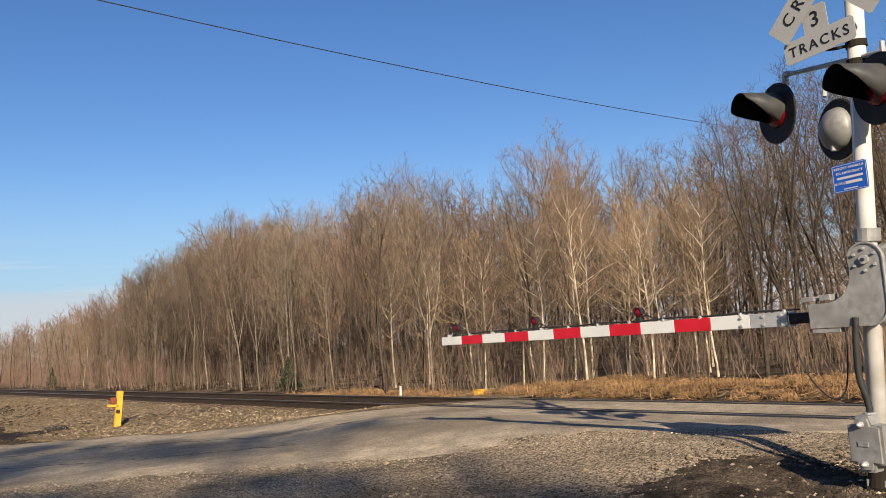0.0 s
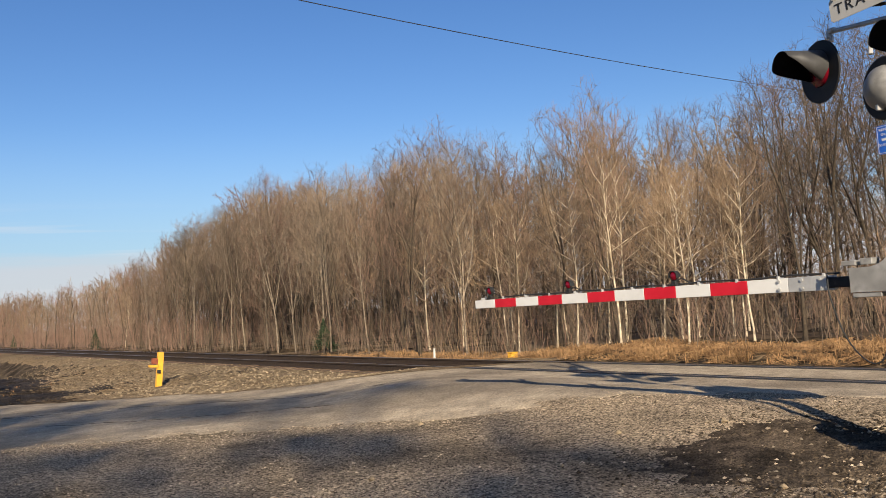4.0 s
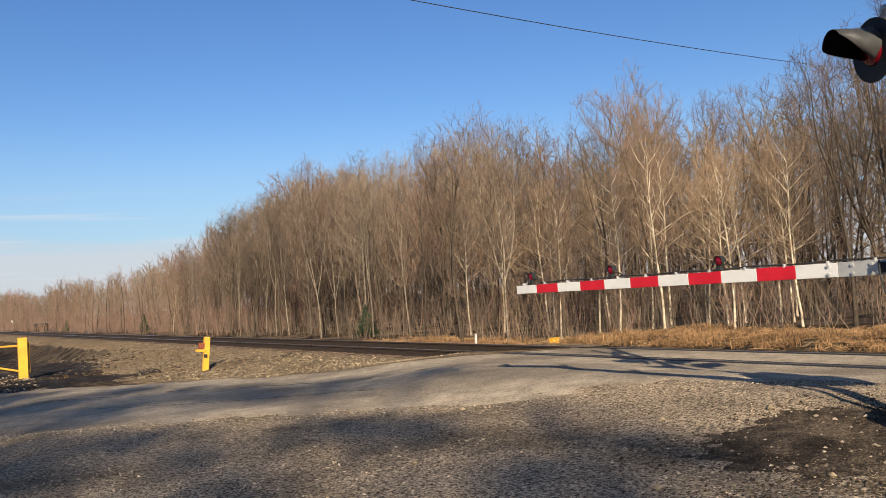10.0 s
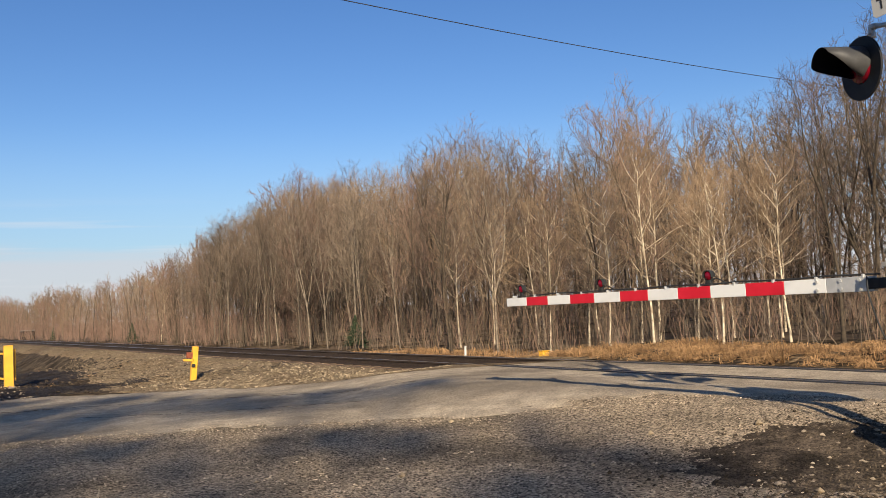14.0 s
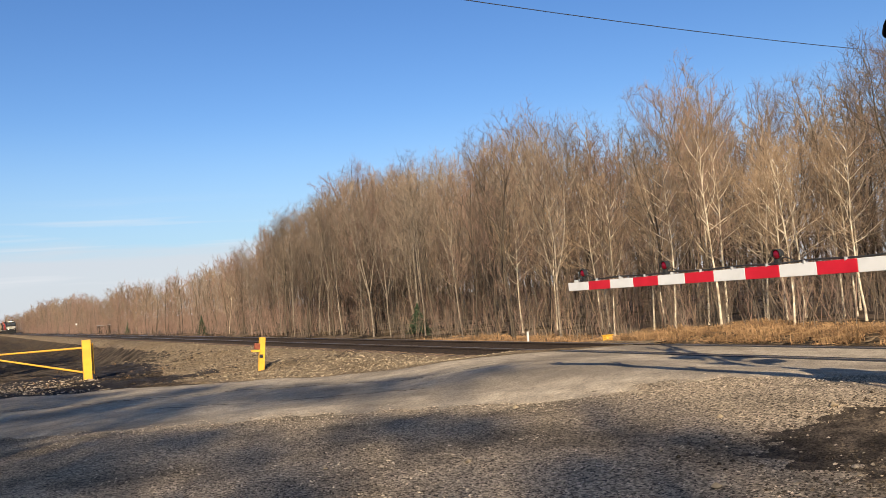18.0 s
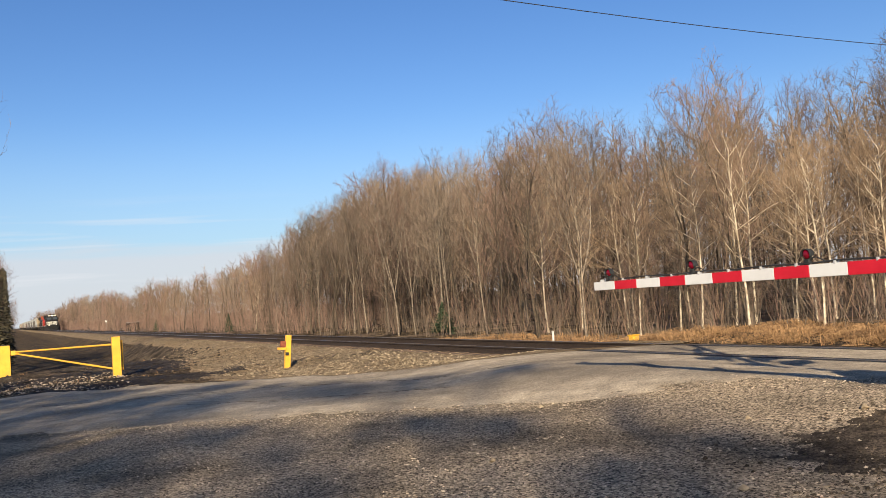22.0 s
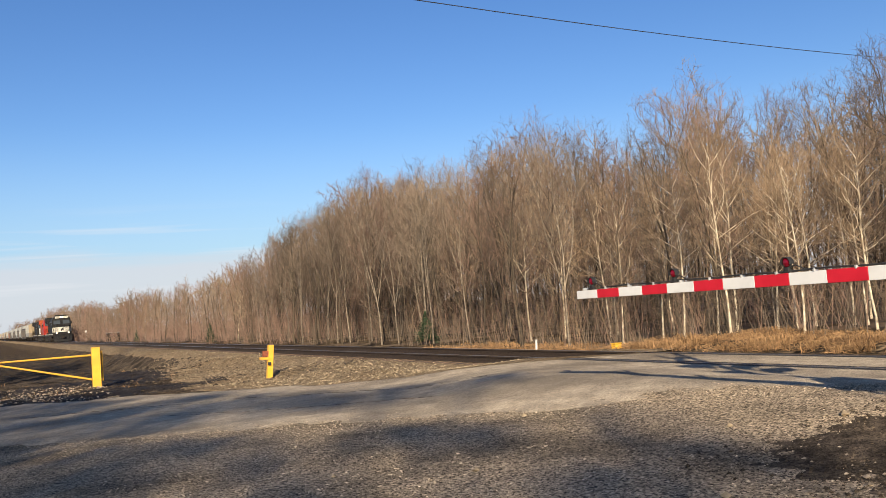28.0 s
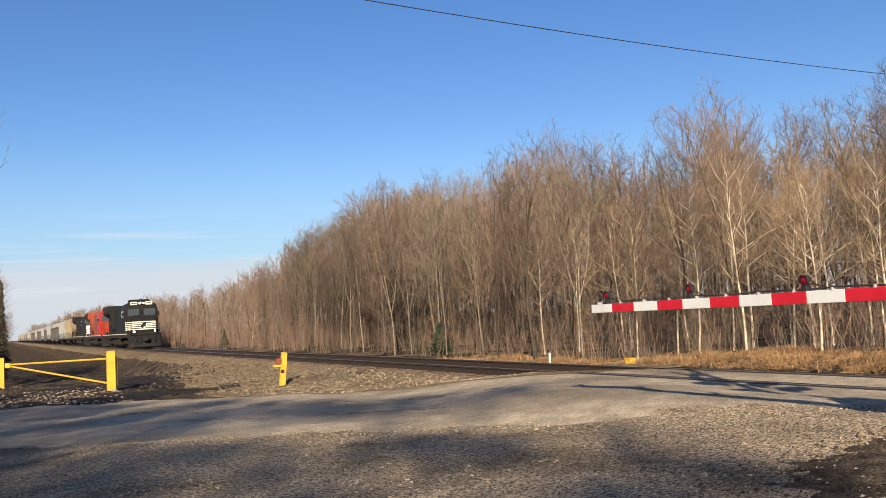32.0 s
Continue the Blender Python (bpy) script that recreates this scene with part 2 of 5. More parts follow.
M = dict(
    earth=material("earth", (0.027, 0.019, 0.0118), (0.149, 0.104, 0.0603), 2.2, 0.95, bump=0.9, stain=(0.045, 0.0347, 0.0258), stain_scale=0.5, bump_distance=0.06, speckle=(9, 0.6), sheen=0.04),
    asphalt=material("asphalt", (0.289, 0.234, 0.166), (0.455, 0.369, 0.262), 3.2, 0.9, bump=0.5, stain=(0.214, 0.173, 0.125), stain_scale=0.45, bump_distance=0.005, speckle=(62, 0.36), sheen=0.06),
    gravel=material("gravel", (0.193, 0.146, 0.0999), (0.409, 0.318, 0.212), 24, 0.95, bump=1.0, stain=(0.148, 0.116, 0.0789), stain_scale=0.7, bump_distance=0.007, speckle=(58, 0.85), sheen=0.04),
    ballast=material("ballast", (0.13, 0.0939, 0.0573), (0.285, 0.211, 0.129), 6, 0.9, bump=0.9, stain=(0.19, 0.133, 0.077), stain_scale=0.5, bump_distance=0.03, speckle=(20, 0.5), sheen=0.04),
    stone=material("stone", (0.183, 0.142, 0.0994), (0.496, 0.393, 0.271), 14, 0.85, bump=0.4, islands=0.55),
    pale_stone=material("pale_stone", (0.17, 0.129, 0.0787), (0.33, 0.251, 0.157), 14, 0.85, bump=0.4, islands=0.5),
    soil=material("dark_soil", (0.04, 0.031, 0.0223), (0.14, 0.106, 0.0736), 6, 0.95, bump=1.0, stain=(0.03, 0.0235, 0.0171), stain_scale=1.2, bump_distance=0.009, speckle=(60, 0.5), sheen=0.04),
    dark_earth=material("near_black_earth", (0.014, 0.0112, 0.00855), (0.055, 0.0422, 0.0308), 4, 0.75, bump=1.0, stain=(0.022, 0.0169, 0.0129), stain_scale=1.0, bump_distance=0.03, speckle=(16, 0.6), sheen=0.1),
    litter=material("leaf_litter", (0.05, 0.031, 0.0171), (0.15, 0.0939, 0.0513), 6, 0.95, bump=0.8, stain=(0.16, 0.112, 0.0599), stain_scale=0.3, bump_distance=0.04),
    straw=material("dry_grass", (0.145, 0.0819, 0.0377), (0.331, 0.193, 0.0888), 1.6, 0.85, bump=0, islands=0.5),
    rail=material("rail_steel", (0.018, 0.012, 0.009), (0.05, 0.034, 0.024), 20, 0.7, 0.1, bump=0.2),
    rail_top=material("rail_head", (0.32, 0.31, 0.3), (0.5, 0.49, 0.47), 30, 0.3, 0.9, bump=0.05),
    tie=material("tie_wood", (0.045, 0.03, 0.02), (0.13, 0.085, 0.055), 12, 0.9, bump=0.6, per_piece=0.4),
    yellow=material("yellow_paint", (0.60, 0.32, 0.032), (0.70, 0.39, 0.045), 5, 0.5, bump=0.1, stain=(0.58, 0.29, 0.04), stain_scale=2.5),
    rust=material("rust", (0.14, 0.035, 0.02), (0.25, 0.075, 0.035), 14, 0.85, bump=0.4),
    white=material("white_paint", (0.50, 0.485, 0.45), (0.6, 0.585, 0.55), 5, 0.5, bump=0.05, stain=(0.44, 0.42, 0.38), stain_scale=3),
    board_white=material("dull_white_board", (0.30, 0.295, 0.28), (0.36, 0.355, 0.34), 4, 0.5, bump=0.0, stain=(0.33, 0.325, 0.31), stain_scale=4),
    aluminium=material("aluminium", (0.34, 0.335, 0.325), (0.46, 0.455, 0.44), 9, 0.45, 0.4, bump=0.1, stain=(0.45, 0.44, 0.42), stain_scale=3),
    galvanised=material("galvanised", (0.205, 0.2, 0.19), (0.315, 0.308, 0.292), 16, 0.55, 0.25, bump=0.15, stain=(0.19, 0.185, 0.175), stain_scale=4),
    black=material("black_paint", (0.008, 0.008, 0.009), (0.016, 0.016, 0.017), 6, 0.7, bump=0.05),
    rubber=material("rubber", (0.015, 0.015, 0.015), (0.03, 0.03, 0.03), 8, 0.7, bump=0.05),
    sheet_white=material("reflective_white", (0.563, 0.556, 0.534), (0.625, 0.618, 0.595), 4, 0.4, bump=0.0, stain=(0.531, 0.525, 0.503), stain_scale=4),
    sheet_red=material("reflective_red", (0.40, 0.009, 0.02), (0.49, 0.014, 0.028), 4, 0.4, bump=0.0),
    red_lens=glass("red_lens", (0.13, 0.003, 0.010)),
    flat_black=material("flat_black", (0.004, 0.004, 0.005), (0.008, 0.008, 0.009), 6, 0.9, bump=0, sheen=0.05),
    blue=material("blue_sign", (0.01, 0.09, 0.42), (0.015, 0.11, 0.5), 4, 0.35, bump=0.0),
    faded_black=material("faded_black", (0.0324, 0.0324, 0.0324), (0.0612, 0.0598, 0.0576), 8, 0.55, bump=0.05),
    ink=material("black_ink", (0.01, 0.01, 0.01), (0.02, 0.02, 0.02), 5, 0.5, bump=0),
    birch=material("birch_bark", (0.385, 0.307, 0.211), (0.693, 0.583, 0.42), 5, 0.8, bump=0.3, stain=(0.193, 0.14, 0.0865), stain_scale=2.2),
    bark=material("grey_bark", (0.0677, 0.0536, 0.0395), (0.232, 0.184, 0.133), 9, 0.9, bump=0.5, per_piece=0.3),
    dark_bark=material("dark_bark", (0.036, 0.0272, 0.0188), (0.088, 0.0647, 0.0428), 9, 0.9, bump=0.5, per_piece=0.3),
    tan_twig=material("tan_twig", (0.165, 0.111, 0.0676), (0.3, 0.205, 0.126), 2, 0.85, bump=0, per_piece=0.26),
    grey_twig=material("grey_twig", (0.0875, 0.0643, 0.0451), (0.221, 0.165, 0.117), 2, 0.85, bump=0, per_piece=0.42),
    dark_twig=material("dark_twig", (0.05, 0.0385, 0.0282), (0.125, 0.0949, 0.0676), 2, 0.85, bump=0, per_piece=0.3),
    red_twig=material("red_twig", (0.0905, 0.0557, 0.0392), (0.195, 0.123, 0.0886), 2, 0.85, bump=0, per_piece=0.38),
    needle=material("spruce_needle", (0.015, 0.028, 0.012), (0.036, 0.056, 0.024), 6, 0.8, bump=0, islands=0.3),
    cedar=material("brown_cedar", (0.03, 0.028, 0.016), (0.075, 0.06, 0.035), 6, 0.85, bump=0, islands=0.4),
    loco_black=material("loco_black", (0.008, 0.008, 0.009), (0.018, 0.017, 0.016), 1.4, 0.6, bump=0.05, stain=(0.02, 0.018, 0.015), stain_scale=0.7, sheen=0.12),
    loco_orange=material("loco_orange", (0.225, 0.0389, 0.0101), (0.3, 0.0535, 0.0134), 1.5, 0.5, bump=0.05, stain=(0.131, 0.0292, 0.0168), stain_scale=0.6),
    loco_red=material("loco_red", (0.265, 0.0158, 0.0106), (0.337, 0.022, 0.0132), 1.5, 0.45, bump=0.05),
    grime=material("underframe_grime", (0.00725, 0.00541, 0.0039), (0.029, 0.0208, 0.0142), 3, 0.9, bump=0.3),
    cream=material("cream_paint", (0.576, 0.537, 0.426), (0.64, 0.608, 0.502), 3, 0.5, bump=0.02),
    tan_car=material("tan_car_paint", (0.22, 0.168, 0.10), (0.31, 0.24, 0.145), 1.2, 0.65, bump=0.05, stain=(0.2, 0.15, 0.095), stain_scale=0.5),
    grey_car=material("grey_car_paint", (0.18, 0.18, 0.169), (0.348, 0.346, 0.321), 1.2, 0.65, bump=0.05, stain=(0.168, 0.16, 0.143), stain_scale=0.5),
    dark_car=material("dark_car_paint", (0.03, 0.03, 0.03), (0.07, 0.065, 0.06), 1.2, 0.65, bump=0.05, stain=(0.12, 0.09, 0.07), stain_scale=0.5),
    brown_car=material("brown_car_paint", (0.16, 0.06, 0.035), (0.22, 0.09, 0.05), 1.2, 0.7, bump=0.05, stain=(0.11, 0.05, 0.035), stain_scale=0.5),
    window=glass("dark_window", (0.05, 0.06, 0.07), 0.05),
    headlight=glowing("headlight", (1.0, 0.86, 0.6), 2.5),
    far_white=material("far_white", (0.62, 0.6, 0.55), (0.75, 0.72, 0.66), 2, 0.6, bump=0),
)


# ---- mesh helpers ----
class Shape:
    """Collects vertices and faces for one mesh; every solid keeps its own vertices."""

    def __init__(self):
        self.v, self.f = [], []

    def add(self, verts, faces):
        o = len(self.v)
        self.v += [tuple(p) for p in verts]
        self.f += [tuple(o + i for i in q) for q in faces]
        return self

    def box(self, x0, x1, y0, y1, z0, z1, b=0.0, m=None):
        """A box with chamfered edges of width b, turned by m."""
        if b <= 0:
            p = [(x, y, z) for x in (x0, x1) for y in (y0, y1) for z in (z0, z1)]
            q = [(0, 1, 3, 2), (4, 6, 7, 5), (0, 4, 5, 1), (2, 3, 7, 6), (0, 2, 6, 4), (1, 5, 7, 3)]
        else:
            p, key = [], {}
            lo, hi = (x0, y0, z0), (x1, y1, z1)
            for c in range(8):
                s = [(c >> k) & 1 for k in range(3)]
                for a in range(3):
                    key[c, a] = len(p)
                    p.append(tuple((hi[k] if s[k] else lo[k]) if k == a else (hi[k] - b if s[k] else lo[k] + b) for k in range(3)))
            q = []
            for a in range(3):
                u, w = (a + 1) % 3, (a + 2) % 3
                for side in (0, 1):
                    ring = [(side << a) | (i << u) | (j << w) for i, j in ((0, 0), (1, 0), (1, 1), (0, 1))]
                    face = [key[c, a] for c in ring]
                    q.append(face if side else face[::-1])
                for i in (0, 1):
                    for j in (0, 1):
                        c0 = (i << u) | (j << w)
                        c1 = c0 | (1 << a)
                        face = [key[c0, u], key[c1, u], key[c1, w], key[c0, w]]
                        q.append(face if (i + j) % 2 else face[::-1])
            for c in range(8):
                face = [key[c, 0], key[c, 1], key[c, 2]]
                q.append(face if bin(c).count("1") % 2 else face[::-1])
        if m is not None:
            p = [m @ Vector(v) for v in p]
        return self.add(p, q)

    def twig(self, pts, radii):
        """A three-sided tapering bar that ends in a point."""
        verts, faces, n = [], [], len(pts) - 1
        for i in range(n):
            d = (pts[i + 1] - pts[i]).normalized()
            a = d.orthogonal().normalized() * radii[i]
            b = d.cross(a) * 0.87
            verts += [pts[i] + a, pts[i] - a * 0.5 + b, pts[i] - a * 0.5 - b]
        verts.append(pts[n])
        for i in range(n - 1):
            faces += [(3 * i + k, 3 * i + (k + 1) % 3, 3 * i + 3 + (k + 1) % 3, 3 * i + 3 + k) for k in range(3)]
        faces += [(3 * n - 3 + k, 3 * n - 3 + (k + 1) % 3, 3 * n) for k in range(3)]
        return self.add(verts, faces)

    def tube(self, points, radii, sides=8, caps=True, m=None):
        """A round bar along points, of one radius or one for each point."""
        pts = [Vector(p) for p in points]
        if not hasattr(radii, "__len__"):
            radii = [radii] * len(pts)
        verts, faces = [], []
        ref = None
        for i, p in enumerate(pts):
            d = (pts[min(i + 1, len(pts) - 1)] - pts[max(i - 1, 0)]).normalized()
            if ref is None:
                ref = d.orthogonal().normalized()
            ref = (ref - d * ref.dot(d)).normalized()
            other = d.cross(ref)
            for k in range(sides):
                a = 2 * math.pi * k / sides
                verts.append(p + (ref * math.cos(a) + other * math.sin(a)) * radii[i])
        for i in range(len(pts) - 1):
            for k in range(sides):
                k2 = (k + 1) % sides
                faces.append((i * sides + k, i * sides + k2, (i + 1) * sides + k2, (i + 1) * sides + k))
        if caps:
            faces.append(tuple(range(sides))[::-1])
            faces.append(tuple((len(pts) - 1) * sides + k for k in range(sides)))
        if m is not None:
            verts = [m @ v for v in verts]
        return self.add(verts, faces)

    def prism(self, outline, depth, m):
        """The outline (x, y) pushed along z from 0 to depth, then turned by m."""
        k = len(outline)
        verts = [m @ Vector((x, y, 0)) for x, y in outline] + [m @ Vector((x, y, depth)) for x, y in outline]
        faces = [tuple(range(k))[::-1], tuple(range(k, 2 * k))]
        faces += [(i, (i + 1) % k, k + (i + 1) % k, k + i) for i in range(k)]
        return self.add(verts, faces)

    def stone(self, at, size, r):
        """A small angular stone of 12 triangles or so."""
        ring = []
        turn = r.random() * 6.3
        sx, sy, sz = size * r.uniform(0.6, 1.1), size * r.uniform(0.5, 0.9), size * r.uniform(0.35, 0.7)
        for k in range(5):
            a = turn + 1.2566 * k + r.uniform(-0.3, 0.3)
            ring.append((at[0] + math.cos(a) * sx, at[1] + math.sin(a) * sy, at[2] + sz * r.uniform(-0.1, 0.35)))
        top = (at[0] + r.uniform(-0.2, 0.2) * sx, at[1] + r.uniform(-0.2, 0.2) * sy, at[2] + sz)
        low = (at[0], at[1], at[2] - sz * 0.6)
        return self.add(ring + [top, low], [(k, (k + 1) % 5, 5) for k in range(5)] + [((k + 1) % 5, k, 6) for k in range(5)])

    def mesh(self, name, smooth=False):
        me = bpy.data.meshes.new(name)
        me.from_pydata(self.v, [], self.f)
        me.update()
        if smooth:
            me.polygons.foreach_set("use_smooth", [True] * len(me.polygons))
        return me


def part(name, shape, mat, parent=None, label="", at=None, smooth=False):
    """One mesh object, under parent if given."""
    me = shape if isinstance(shape, bpy.types.Mesh) else shape.mesh(name, smooth)
    if not me.materials:
        me.materials.append(M[mat] if isinstance(mat, str) else mat)
    ob = new(name, me)
    if parent:
        ob.parent = parent
    if at is not None:
        ob.matrix_basis = at
    if label:
        tagged(ob, label)
    return ob


def thing(name, label, category, at=None, group="", kind=""):
    ob = new(name)
    ob.empty_display_size = 0.1
    if at is not None:
        ob.matrix_basis = at
    return tagged(ob, label, category, group, kind)


def smooth(a, b, x):
    t = min(1.0, max(0.0, (x - a) / (b - a)))
    return t * t * (3 - 2 * t)


def wave(x, y, s=1.0, k=0):
    return noise.noise(Vector((x * s, y * s, 7.3 * k)))


# ---- ground ----
TRACK = 11.78
SKEW = 0.007
RAIL_OFF = 0.755


def track_x(y):
    """The centre line of the track, which draws a little nearer with distance."""
    return TRACK - SKEW * (y - 10)


def ground_z(x, y):
    if y > 10:
        x = x + SKEW * (min(y, 700) - 10)
    z = -0.03
    z -= 0.45 * smooth(7, 26, y) * (1 - smooth(7.2, 10.2, x))
    z -= 0.19 * smooth(15.0, 16.8, y + 1.2 * max(0.0, min(x, 12.5) - 10.8) * (1 - smooth(12.5, 12.9, x))) * smooth(8.4, 10.2, x)
    z -= 1.0 * smooth(36, 52, y) * (1 - smooth(6.5, 10.2, x))
    # low grassy bank past the far rail, forest floor behind it
    z += (0.17 - 0.15 * smooth(12.0, 14, y)) * smooth(12.75, 13.7, x)
    z += 0.05 * smooth(15, 40, x)
    # the verge and the road swell a little before the track
    z += 0.195 * smooth(10.4, 8.2, x) * smooth(5.4, 7.8, x) * smooth(15, 11, y)
    z += 0.06 * math.exp(-(((x - 7.4) / 0.8) ** 2 + ((y - 4.4) / 1.0) ** 2))
    rough = 1 - smooth(9, 10.3, x) * (1 - smooth(12.7, 13.5, x))
    z += rough * (0.04 * wave(x, y, 0.5) + 0.02 * wave(x, y, 1.9, 1)) * (1 + smooth(22, 28, y) * 2.6 - smooth(60, 90, y) * 3.0)
    if x < 0:
        z -= 0.2 * smooth(0, -30, x)
    return z


def axis(lo, hi, fine_lo, fine_hi, step, grow):
    out = []
    v = fine_lo
    while v < fine_hi:
        out.append(v)
        v += step
    s = step
    while v < hi:
        out.append(v)
        s *= grow
        v += s
    out.append(hi)
    v, s = fine_lo, step
    while v > lo:
        s *= grow
        v -= s
        out.insert(0, max(v, lo))
    return out


def ground_sheet():
    xs = axis(-1800, 2200, -4, 16, 0.32, 1.25)
    ys = axis(-900, 2600, 0, 44, 0.4, 1.04)
    s = Shape()
    s.v = [(x, y, ground_z(x, y)) for y in ys for x in xs]
    w = len(xs)
    s.f = [(j * w + i, j * w + i + 1, (j + 1) * w + i + 1, (j + 1) * w + i) for j in range(len(ys) - 1) for i in range(w - 1)]
    return part("ground", s, "earth", smooth=True)


tagged(ground_sheet(), "brown bare earth with stones and dead leaves", "ground", kind="structure")


def spline(points, n):
    """n + 1 points evenly along a Catmull-Rom curve."""
    pts = [Vector(p) for p in points]
    pts = [2 * pts[0] - pts[1], *pts, 2 * pts[-1] - pts[-2]]
    out, spans = [], len(pts) - 3
    for k in range(n + 1):
        u = min(k / n * spans, spans - 1e-6)
        i, t = int(u), u - int(u)
        a, b, c, d = pts[i:i + 4]
        out.append(0.5 * (2 * b + (c - a) * t + (2 * a - 5 * b + 4 * c - d) * t * t + (3 * b - a - 3 * c + d) * t ** 3))
    return out


def lofted(far, near, n, across, lift, ragged=0.0, fray=0.0):
    """A sheet between two edge lines that follows the ground."""
    a, b = spline(far, n), spline(near, n)
    s = Shape()
    for i in range(n + 1):
        for j in range(across + 1):
            u = j / across
            p = a[i].lerp(b[i], u)
            if ragged and j in (0, across):
                p = p + Vector((wave(p.x, p.y, 1.3, 3), wave(p.x, p.y, 1.3, 5))) * ragged
            edge = 0.03 if j in (0, across) else 0.0
            if fray and u > 0.86:
                edge += fray * max(0.0, (u - 0.86) / 0.14 + 0.7 * wave(p.x, p.y, 0.9, 2) + 0.5 * wave(p.x, p.y, 3.1, 4) - 0.45)
            s.v.append((p.x, p.y, ground_z(p.x, p.y) + lift - edge))
    w = across + 1
    s.f = [(i * w + j, (i + 1) * w + j, (i + 1) * w + j + 1, i * w + j + 1) for i in range(n) for j in range(across)]
    return s


ROAD_FAR = [(-60, 52), (-22, 36), (-8, 29.5), (-0.2, 25.8), (3.0, 24.0), (5.0, 22.0), (6.3, 20.1), (7.2, 18.2), (8.4, 15.9), (9.65, 15.0), (10.7, 14.7), (12.4, 12.8), (12.4, -25)]
ROAD_NEAR = [(-60, 32), (-22, 23.5), (-8, 17.6), (-0.1, 13.6), (1.85, 11.9), (3.1, 10.8), (4.35, 9.7), (5.4, 8.8), (6.4, 7.5), (7.3, 6.7), (7.9, 5.6), (8.3, 1.8), (8.5, -25)]
road = part("road", lofted(ROAD_FAR, ROAD_NEAR, 420, 90, 0.022, 0.12, 0.03), "asphalt", smooth=True)
tagged(road, "worn grey asphalt road, dusty with gravel edges", "road", kind="structure")


def road_seam(share, first, last, wide):
    """A thin broken tar seam that runs along the road."""
    a, b = spline(ROAD_FAR, 420), spline(ROAD_NEAR, 420)
    s = Shape()
    for i in range(first, last):
        if wave(i * 0.31, share, 1.0, 12) > 0.28:
            continue
        run = [a[k].lerp(b[k], share + 0.012 * wave(k * 0.23, 0, 1.0, 11)) for k in (i, i + 1)]
        d = (run[1] - run[0]).normalized()
        n = Vector((-d.y, d.x)) * wide * (0.6 + 0.5 * abs(wave(i * 0.7, 0, 1.0, 13)))
        top = [(p.x + e * n.x, p.y + e * n.y, ground_z(p.x, p.y) + 0.026) for p in run for e in (-1, 1)]
        s.add(top + [(x, y, z - 0.012) for x, y, z in top], [(0, 2, 3, 1), (0, 1, 5, 4), (2, 6, 7, 3), (0, 4, 6, 2), (1, 3, 7, 5)])
    return s


for share, first, last, wide in ((0.42, 110, 285, 0.022), (0.72, 150, 250, 0.016)):
    tagged(part("road_seam", road_seam(share, first, last, wide), "soil"), "thin dark broken seam in the asphalt", "seam", kind="structure")

# gravel apron between the camera and the road
apron = part("gravel_apron", lofted([(-60, 34.6), (-22, 25.6), (-8, 19.6), (-0.1, 15.4), (3.2, 13.2), (6.9, 11.1), (8.5, 9.6), (9.6, 8.1), (9.7, 6.4), (9.7, 2), (9.6, -25)],
                                    [(-60, -25), (-22, -20), (-8, -12), (-4, -6), (-1, -5), (1, -5), (2, -5), (3, -6), (4, -8), (5, -12), (6, -25)], 120, 60, 0.010), "gravel", smooth=True)
tagged(apron, "grey-brown gravel verge with loose stones", "gravel", kind="structure")

# ballast shoulder along the track
shoulder = part("ballast_bed", lofted([(13.2, 12.6), (13.1, 40), (12.8, 80), (12.0, 200), (8.5, 700)], [(9.4, 14.9), (8.6, 40), (8.3, 80), (7.4, 200), (3.9, 700)], 260, 18, 0.03), "ballast", smooth=True)
tagged(shoulder, "pale crushed stone ballast under the railway track", "ballast", kind="structure")
stones = part("ballast_slope", lofted([(10.9, 14.6), (10.6, 24), (9.6, 33), (9.0, 44)], [(7.6, 15.4), (5.0, 21.2), (5.2, 28), (6.8, 40)], 70, 26, 0.018, 0.9), "ballast", smooth=True)
tagged(stones, "pale crushed stone slope beside the road", "ballast", kind="structure")

litter = part("forest_floor", lofted([(260, -60), (260, 60), (260, 200), (260, 700)], [(13.15, -60), (13.15, 20), (13.2, 200), (13.2, 700)], 120, 60, 0.02), "litter", smooth=True)
tagged(litter, "brown leaf litter and dead grass under the trees", "forest floor", kind="structure")


# ---- railway track ----
TURN = Matrix.Translation((TRACK, 10, 0)) @ Matrix.Rotation(SKEW, 4, "Z") @ Matrix.Translation((-TRACK, -10, 0))


def rail(x):
    prof = [(-0.070, -0.175), (0.070, -0.175), (0.070, -0.160), (0.012, -0.140), (0.010, -0.050), (0.036, -0.040), (0.036, -0.006), (-0.036, -0.006), (-0.036, -0.040), (-0.010, -0.050), (-0.012, -0.140), (-0.070, -0.160)]
    m = Matrix(((1, 0, 0, x), (0, 0, -1, 1300), (0, 1, 0, 0), (0, 0, 0, 1)))
    base = part("rail", Shape().prism(prof, 1370, m), "rail")
    part("running_surface", Shape().box(x - 0.035, x + 0.035, -70, 1300, -0.0055, 0, 0.002), "rail_top", base, "bright worn steel running surface")
    base.matrix_basis = TURN
    return tagged(base, "brown rusty steel rail with a bright worn top", "rail", group="rails")


for side in (-1, 1):
    rail(TRACK + side * RAIL_OFF)

